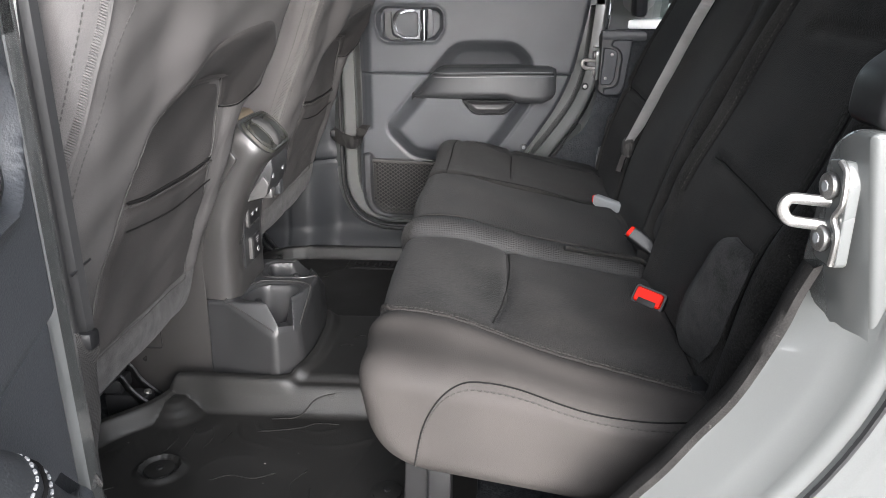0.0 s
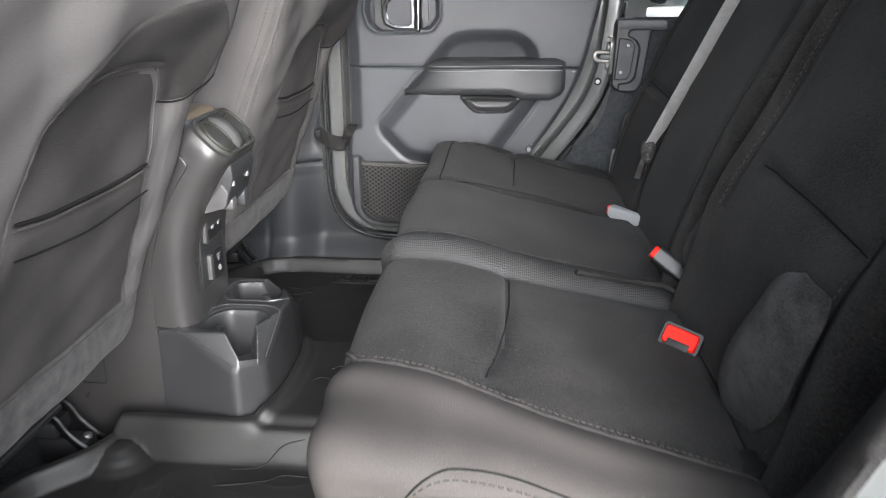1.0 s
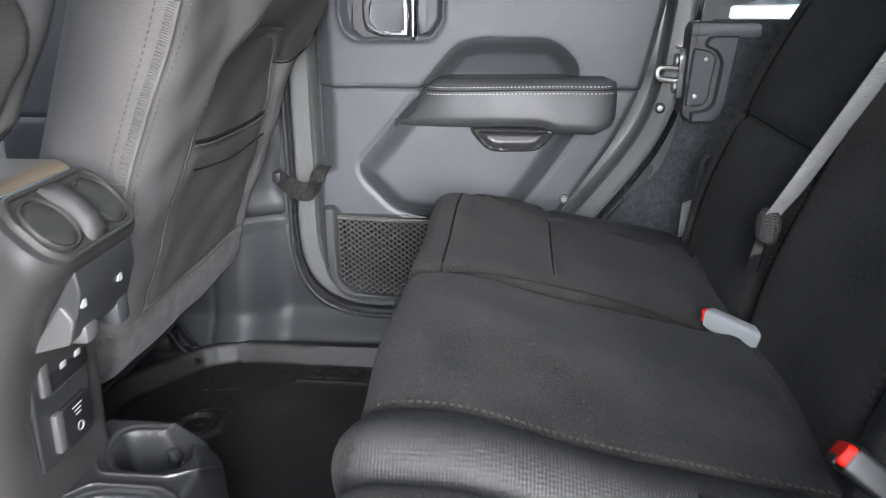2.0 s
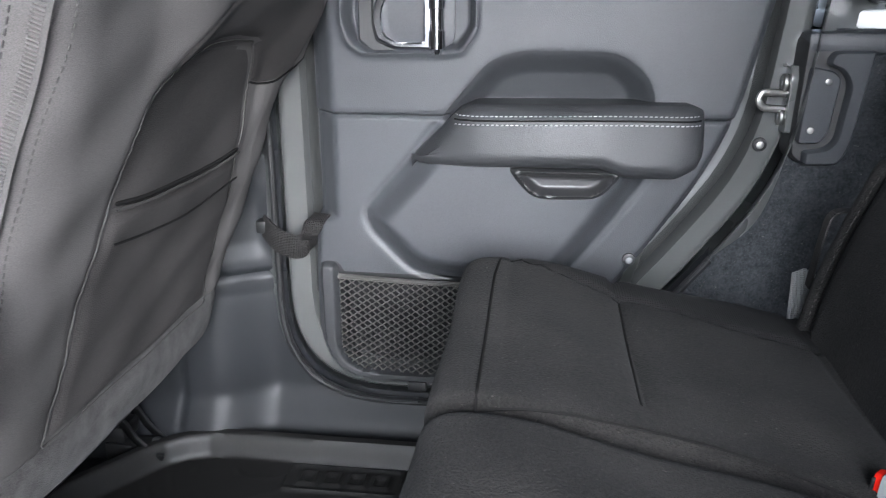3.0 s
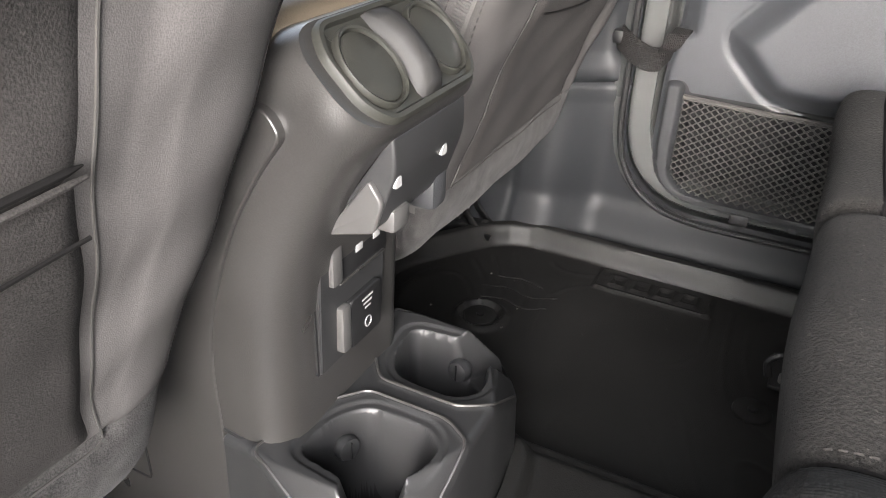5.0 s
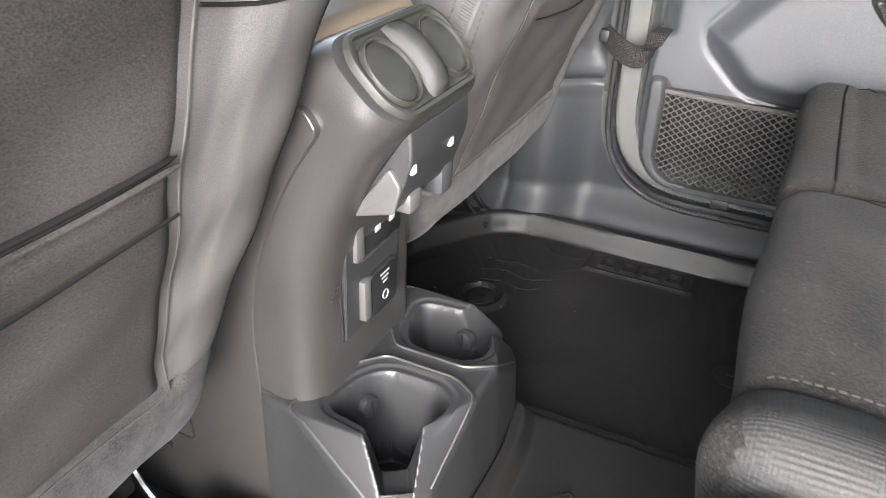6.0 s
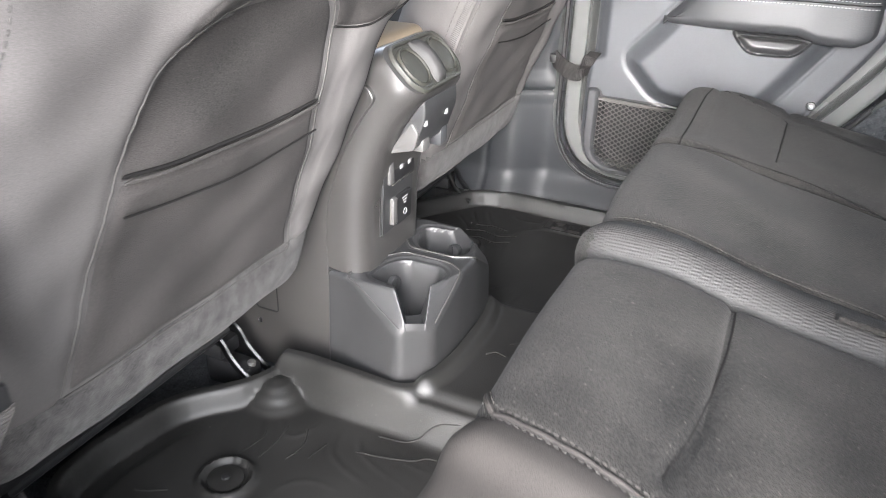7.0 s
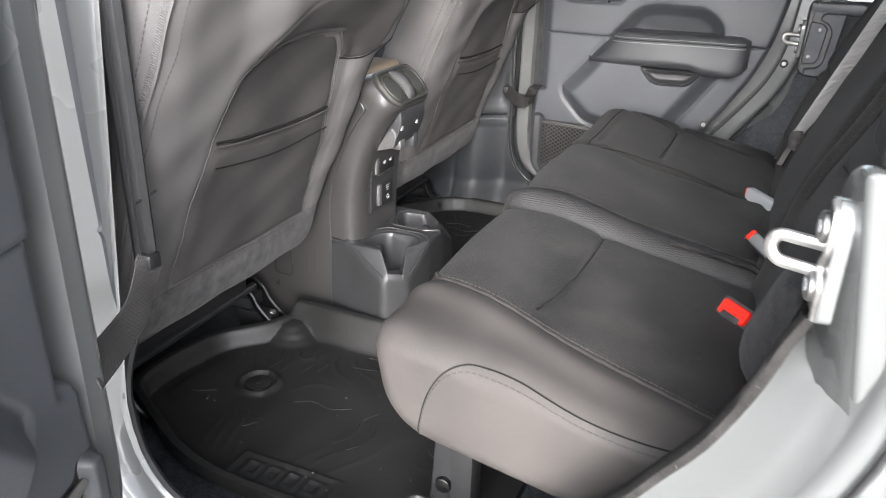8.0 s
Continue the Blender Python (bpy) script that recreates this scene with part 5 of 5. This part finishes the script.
def far_back_bulge(x, y, z):
    f = back_front(x, z)
    b = 0.010 * bell(y - 1.235, 0.03) * f - 0.007 * bell(y - 1.285 - 0.12 * np.clip(z - 0.6, 0, 1), 0.007) * f
    b = b - 0.012 * bell(y - 1.575, 0.012) * f - 0.008 * bell(z - 0.505, 0.008) * f * float(smooth(1.60, 1.62, y))
    b = b - 0.007 * bell(y - 1.885, 0.007) * f + 0.006 * bell(y - 1.91, 0.02) * f
    b = b - 0.008 * bell(z - 0.735 - 0.05 * math.cos((y - 1.4) * 14), 0.008) * f * float(smooth(1.30, 1.32, y) * smooth(1.52, 1.48, y))
    return b + 0.002 * np.sin(z * 27 + y * 19) * f


for lab, y0, y1, fn, lines in (
        ("dark grey cloth backrest of the narrow rear bench half", 0.735, 1.192, near_back_bulge, ((1.135, 0.45, 0.98), (0.805, 0.36, 0.95))),
        ("dark grey cloth backrest of the wide rear bench half", 1.200, 1.932, far_back_bulge, ((1.285, 0.36, 0.62), (1.575, 0.28, 0.95), (1.885, 0.30, 0.95)))):
    rest = thing("rear_bench_back", lab, "car seat", (0.45, (y0 + y1) / 2, 0.23), group="rear bench")
    shape = pillow(BACK, 220, ends(y0, y1, 0.045, 0.045, 0.008), 0.045, 0.045, fn)
    tree = skin(shape)
    pad = part("pad", shape, CLOTH, rest, angle=80)
    for y, z0, z1 in lines:
        line = lay(tree, [(0.0, y + (0.05 * max(0, z - 0.5) if y < 1 else 0), z) for z in np.linspace(z0, z1, 60)], (1, 0, 0), 0.0002)
        part("seam", tube(line, 0.0015, 5), THREAD_DARK, pad)
        row = lay(tree, [(0.0, y + 0.007 + (0.05 * max(0, z - 0.5) if y < 1 else 0), z) for z in np.linspace(z0, z1, 60)], (1, 0, 0), 0.0004)
        part("stitching", stitches(row, 0.005, 0.003, 0.0009), THREAD_MID, pad)
    ya, yb = (0.82, 1.09) if y0 < 1 else (1.61, 1.895)
    line = lay(tree, [(0.0, y, 0.505 + (0.05 * (y - 0.93) if y0 < 1 else 0)) for y in np.linspace(ya, yb, 30)], (1, 0, 0), -0.0005)
    part("crease", tube(line, 0.0014, 5), THREAD_DARK, pad)
    # felt-lined lower corner beside the fold
    if y0 < 1:
        spine = [(0.402, 0.828, 0.468, 0.030), (0.394, 0.842, 0.448, 0.056), (0.384, 0.860, 0.400, 0.066), (0.376, 0.876, 0.355, 0.074), (0.372, 0.898, 0.315, 0.060), (0.376, 0.915, 0.288, 0.040)]
    else:
        spine = [(0.414, 1.150, 0.455, 0.020), (0.408, 1.168, 0.430, 0.038), (0.400, 1.190, 0.390, 0.046), (0.394, 1.222, 0.345, 0.048), (0.392, 1.250, 0.315, 0.034), (0.394, 1.266, 0.298, 0.010)]
    rings = []
    for x, y, z, w in spline(spine, 20):
        rings.append([(x - 0.30 * w * math.cos(t) ** 3 + 0.004, y + w * math.sin(t), z + 0.2 * w * math.cos(t)) for t in np.linspace(0, 2 * math.pi, 21)[:-1]])
    part("fold_pad", loft(rings), FUZZ, rest, "fuzzy felt flap of the backrest", angle=80)

# ---- belts and buckles ----


def buckle(label, at, turn, body, slim):
    b = thing("seat_belt_buckle", label, "belt buckle", at, group="belt buckles")
    b.matrix_basis = Matrix()
    w, d, l = slim
    outline = round_poly([(-w, -d), (w, -d), (w, d), (-w, d)], 0.006, 4)
    part("housing", loft([[(x * k, y * k, z) for x, y in outline] for z, k in ((-l, 0.82), (-l + 0.006, 0.9), (-0.004, 1.0), (0.0, 0.97))]), body, b)
    a = part("release_button", loft([[(x * 0.84, y * 0.74, z) for x, y in outline] for z in (-0.012, 0.004)] + [[(x * 0.78, y * 0.62, 0.0065) for x, y in outline]]), RED, b, "red release button")
    part("slot", box((-w * 0.55, -d * 0.90, 0.0045), (w * 0.55, -d * 0.30, 0.0072), 0.0008), SEAL, a, "black tongue slot")
    b.matrix_basis = Matrix.Translation(at) @ turn
    return b


def facing(across, out):
    """A turn whose z points out and whose x runs across."""
    ez = Vector(out).normalized()
    ex = Vector(across)
    ex = (ex - ez * ex.dot(ez)).normalized()
    return Matrix((ex, ez.cross(ex), ez)).transposed().to_4x4()


buckle("black belt buckle with a red release button lying on the cushion", (0.346, 1.026, 0.316), facing((0.86, -0.46, -0.2), (-0.3, -0.75, 0.55)), PLASTIC_DARK, (0.0245, 0.0150, 0.070))
buckle("upright black belt buckle with a red release button", (0.352, 1.238, 0.346), facing((0.45, -0.75, -0.1), (-0.72, 0.30, 0.50)), PLASTIC_DARK, (0.0165, 0.0125, 0.125))
buckle("grey belt buckle with a red release button", (0.334, 1.578, 0.306), facing((0, 0, 1), (-0.66, 0.70, 0.05)), PLASTIC_GREY, (0.0125, 0.010, 0.095))

mid_belt = thing("seat_belt", "grey webbing seat belt hanging over the middle backrest", "seat belt", (0.45, 1.52, 0.45))
strap_path = spline([(0.64, 1.43, 1.00), (0.572, 1.455, 0.86), (0.500, 1.492, 0.713), (0.446, 1.543, 0.565), (0.398, 1.598, 0.425)], 50)
part("webbing", ribbon(strap_path, 0.026, 0.0026, (0.70, 0.30, -0.15)), BELT, mid_belt)
kc = np.array((0.396, 1.600, 0.416))
part("belt_knot", loft([[kc + np.array((0.012 * w * math.cos(t), 0.018 * w * math.sin(t), a)) for t in np.linspace(0, 2 * math.pi, 13)[:-1]] for a, w in ((0.020, 0.7), (0.012, 1.1), (0.0, 1.15), (-0.014, 1.0), (-0.020, 0.6))]), BELT_BLACK, mid_belt)
part("tongue", ribbon([(0.392, 1.596, 0.408), (0.384, 1.586, 0.392), (0.376, 1.574, 0.370)], 0.014, 0.003, (0.7, -0.5, 0.2)), CHROME, mid_belt, "bright steel belt tongue")
part("lower_webbing", ribbon(spline([(0.402, 1.607, 0.405), (0.396, 1.600, 0.360), (0.398, 1.580, 0.310), (0.405, 1.560, 0.270)], 24), 0.022, 0.0026, (0.5, 0.8, 0.2)), BELT_BLACK, mid_belt)

side_belt = thing("seat_belt", "folded pale grey webbing beside the wheel arch", "seat belt", (0.40, 1.985, 0.25))
for k in range(7):
    dx = (k - 3) / 3
    fold = spline([(0.400 + 0.011 * dx, 1.992, 0.338 - 0.006 * abs(dx)), (0.398 + 0.015 * dx, 1.972, 0.312), (0.398 + 0.018 * dx, 1.958, 0.270), (0.400 + 0.020 * dx, 1.950, 0.228)], 16)
    part("webbing_fold", tube(fold, 0.0034, 7), BELT, side_belt)
pull = thing("seat_release_strap", "black webbing release strap at the backrest's side", "strap", (0.41, 1.955, 0.37))
part("strap", ribbon(spline([(0.436, 1.95, 0.43), (0.405, 1.945, 0.425), (0.397, 1.945, 0.395), (0.392, 1.95, 0.33)], 24), 0.016, 0.003, (0, 1, 0)), BELT_BLACK, pull)

anchor = thing("belt_anchor", "black belt anchor behind the near cushion", "belt anchor", (0.40, 0.80, 0.27))
part("webbing", ribbon(spline([(0.425, 0.78, 0.42), (0.405, 0.79, 0.35), (0.385, 0.81, 0.295), (0.375, 0.83, 0.262)], 24), 0.04, 0.0025, (0.4, 0.9, 0)), BELT_BLACK, anchor)
part("anchor_plate", box((0.355, 0.79, 0.245), (0.385, 0.83, 0.30), 0.004), PLASTIC_DARK, anchor)
part("anchor_pin", tube([(0.350, 0.80, 0.292), (0.362, 0.805, 0.262)], 0.0025, 6), STEEL, anchor)

# ---- grab bracket and striker on the far pillar ----
bracket = thing("grab_bracket", "grey plastic bracket with grip slot on the far rear pillar", "bracket", (0.42, 2.07, 0.46))
base = round_poly([(0.384, 0.618), (0.397, 0.626), (0.460, 0.626), (0.463, 0.604), (0.449, 0.482), (0.440, 0.462), (0.396, 0.460), (0.381, 0.472)], 0.009, 4)
part("base", loft([[(x, y, z) for x, z in grow(base, d)] for y, d in ((2.095, 0.002), (2.062, 0.0), (2.056, -0.003))]), PLASTIC, bracket)
rim = round_poly([(0.408, 0.588), (0.414, 0.604), (0.462, 0.605), (0.449, 0.486), (0.439, 0.463), (0.396, 0.462), (0.396, 0.479), (0.422, 0.483), (0.432, 0.494), (0.439, 0.564), (0.427, 0.582)], [0.008, 0.008, 0.003, 0.02, 0.012, 0.004, 0.004, 0.008, 0.01, 0.012, 0.008], 4)
part("grip", loft([[(x, y, z) for x, z in grow(rim, d)] for y, d in ((2.062, 0.0), (2.043, 0.0), (2.040, -0.0025))]), VINYL, bracket, "grey plastic grip", angle=40)
plate = part("plate", loft([[(x, y, z) for x, z in grow(round_poly([(0.386, 0.488), (0.414, 0.489), (0.423, 0.503), (0.429, 0.571), (0.417, 0.581), (0.391, 0.585)], 0.006, 3), d)] for y, d in ((2.060, 0), (2.050, 0), (2.047, -0.002))]), VINYL, bracket, angle=40)
for z in (0.506, 0.567):
    part("screw", disc((0.292 + 0.213 * z, 2.047, z), (0, -1, 0), 0.0045, 0.004, 0.001, 10), STEEL, plate)


def build_striker(side, at, label, yaw):
    """A door striker: plate and two bolts turned to the post's face, and a flat loop that stands forward into the opening."""
    s = thing("door_striker", label, "door striker", at, group="door strikers")
    turn = Matrix.Rotation(radians(yaw * side), 4, "Z")
    s.matrix_basis = Matrix()
    q = lambda x, y, z: (x, side * y, z)
    plate = part("plate", prism(round_poly([(-0.019, -0.042), (0.014, -0.042), (0.019, -0.012), (0.012, 0.0), (0.019, 0.012), (0.015, 0.042), (-0.012, 0.046), (-0.019, 0.03)], 0.006, 3), "x", -0.004, 0.006, 0.0012), PAINT, s)
    edge = spline([q(-0.005, -0.014, -0.040), q(-0.007, -0.019, -0.014), q(-0.007, -0.011, -0.001), q(-0.007, -0.019, 0.013), q(-0.006, -0.016, 0.036), q(-0.006, -0.006, 0.044)], 36)
    bead = part("edge_bead", tube(edge, 0.0026, 8), STEEL, s)
    turned = [plate, bead]
    for z in (-0.022, 0.022):
        bolt = part("bolt", disc(q(-0.007, 0.003, z), (-1, 0, 0), 0.0115, 0.007, 0.003, 20), STEEL, s)
        part("bolt_recess", disc(q(-0.0107, 0.003, z), (-1, 0, 0), 0.0048, 0.0012, 0, 6), PLASTIC_GREY, bolt)
        turned.append(bolt)
    for o in turned:
        o.matrix_basis = turn
    loop = resample(round_poly([q(0.004, 0.004, -0.013), q(-0.033, 0.009, -0.010), q(-0.039, 0.010, 0.0), q(-0.035, 0.009, 0.010), q(0.004, 0.002, 0.008)], [0, 0.012, 0.012, 0.010, 0], 6, closed=False), 40, closed=False)
    part("loop", tube(loop, 0.0038, 10, flat=1.3), STEEL, s, "bright steel striker loop")
    s.matrix_basis = Matrix.Translation(at)
    return s


build_striker(1, (0.394, 0.5965, 0.579), "bright steel striker bolted to the near painted door post", 8)
build_striker(-1, (0.378, 2.084, 0.540), "bright steel striker on the far painted door post", 0)

# ---- check straps, seat foot ----


def build_check_strap(label, pts, width, side, mat):
    s = thing("check_strap", label, "strap", pts[0], group="check straps")
    part("webbing", ribbon(spline(pts, 40), width, 0.0035, side), mat, s)
    part("anchor_clip", box(np.array(pts[0]) - 0.010, np.array(pts[0]) + 0.010, 0.004), PLASTIC_DARK, s)
    return s


fold = build_check_strap("black webbing door check strap folded at the closed far door", [(-0.338, 2.062, 0.348), (-0.324, 2.044, 0.344), (-0.304, 2.030, 0.336), (-0.282, 2.026, 0.330), (-0.266, 2.034, 0.332), (-0.258, 2.060, 0.338)], 0.036, [(0.1, 0, 1)] * 24 + [(0.3, 0.1, 0.9)] * 16, STRAP)
part("webbing_fold", ribbon(spline([(-0.262, 2.034, 0.342), (-0.256, 2.018, 0.352), (-0.250, 2.024, 0.366), (-0.246, 2.050, 0.372)], 16), 0.026, 0.004, (0.8, 0.5, 0.1)), STRAP, fold)
build_check_strap("wide ribbed black webbing check strap drawn tight to the open door", [(-0.306, 0.675, 0.402), (-0.300, 0.658, 0.386), (-0.2766, 0.615, 0.366), (-0.2516, 0.56, 0.363), (-0.210, 0.492, 0.378)], 0.040, (0.25, 0.25, -1), BELT_BLACK)

foot = thing("bench_support", "dark steel bench foot with bolted floor bracket", "seat bracket", (0.03, 0.83, -0.02))
part("upright", prism(round_poly([(0.000, 0.012), (0.046, 0.012), (0.052, 0.10), (0.046, 0.24), (0.012, 0.24), (0.006, 0.10)], 0.008, 3), "y", 0.818, 0.830, 0.003), PLASTIC_DARK, foot)
part("pivot", disc((0.024, 0.815, 0.075), (0, -1, 0), 0.012, 0.010, 0.003, 20), FOOT_STEEL, foot, "dark steel pivot bolt")
part("lug", tube(spline([(-0.022, 0.800, 0.014), (-0.026, 0.802, 0.034), (-0.012, 0.806, 0.046), (0.004, 0.812, 0.040)], 20), 0.005, 8), PLASTIC_DARK, foot)
part("web", box((0.040, 0.80, -0.02), (0.070, 0.84, 0.22), 0.003), PLASTIC_DARK, foot)
plate = part("floor_bracket", box((-0.02, 0.785, 0.004), (0.05, 0.865, 0.012), 0.003), PLASTIC_DARK, foot)
part("bolt", disc((0.0, 0.80, 0.016), (0, 0, 1), 0.011, 0.010, 0.002, 6), STEEL, plate)
foot2 = copy_thing(foot, Matrix.Translation((0.03, 1.83, -0.02)))
foot2["label"] = "dark steel bench foot near the far door"

# ---- crumbs on the mat ----
rng = random.Random(7)
chips = []
for k in range(28):
    x, y = rng.uniform(-0.52, 0.02), rng.choice((rng.uniform(0.80, 1.08), rng.uniform(1.62, 1.96)))
    r = rng.uniform(0.0004, 0.0013)
    z = float(mat_height(np.array([[x]]), np.array([[y]]))[0, 0])
    a = rng.uniform(0, 6.3)
    chips.append(tube([(x, y, z + r * 0.6), (x + 2.2 * r * math.cos(a), y + 2.2 * r * math.sin(a), z + r * 0.7)], r, 5))
tagged(part("crumbs", join(*chips), GRIT), "pale crumbs and grit lying on the rubber mat", "debris", kind="stuff")
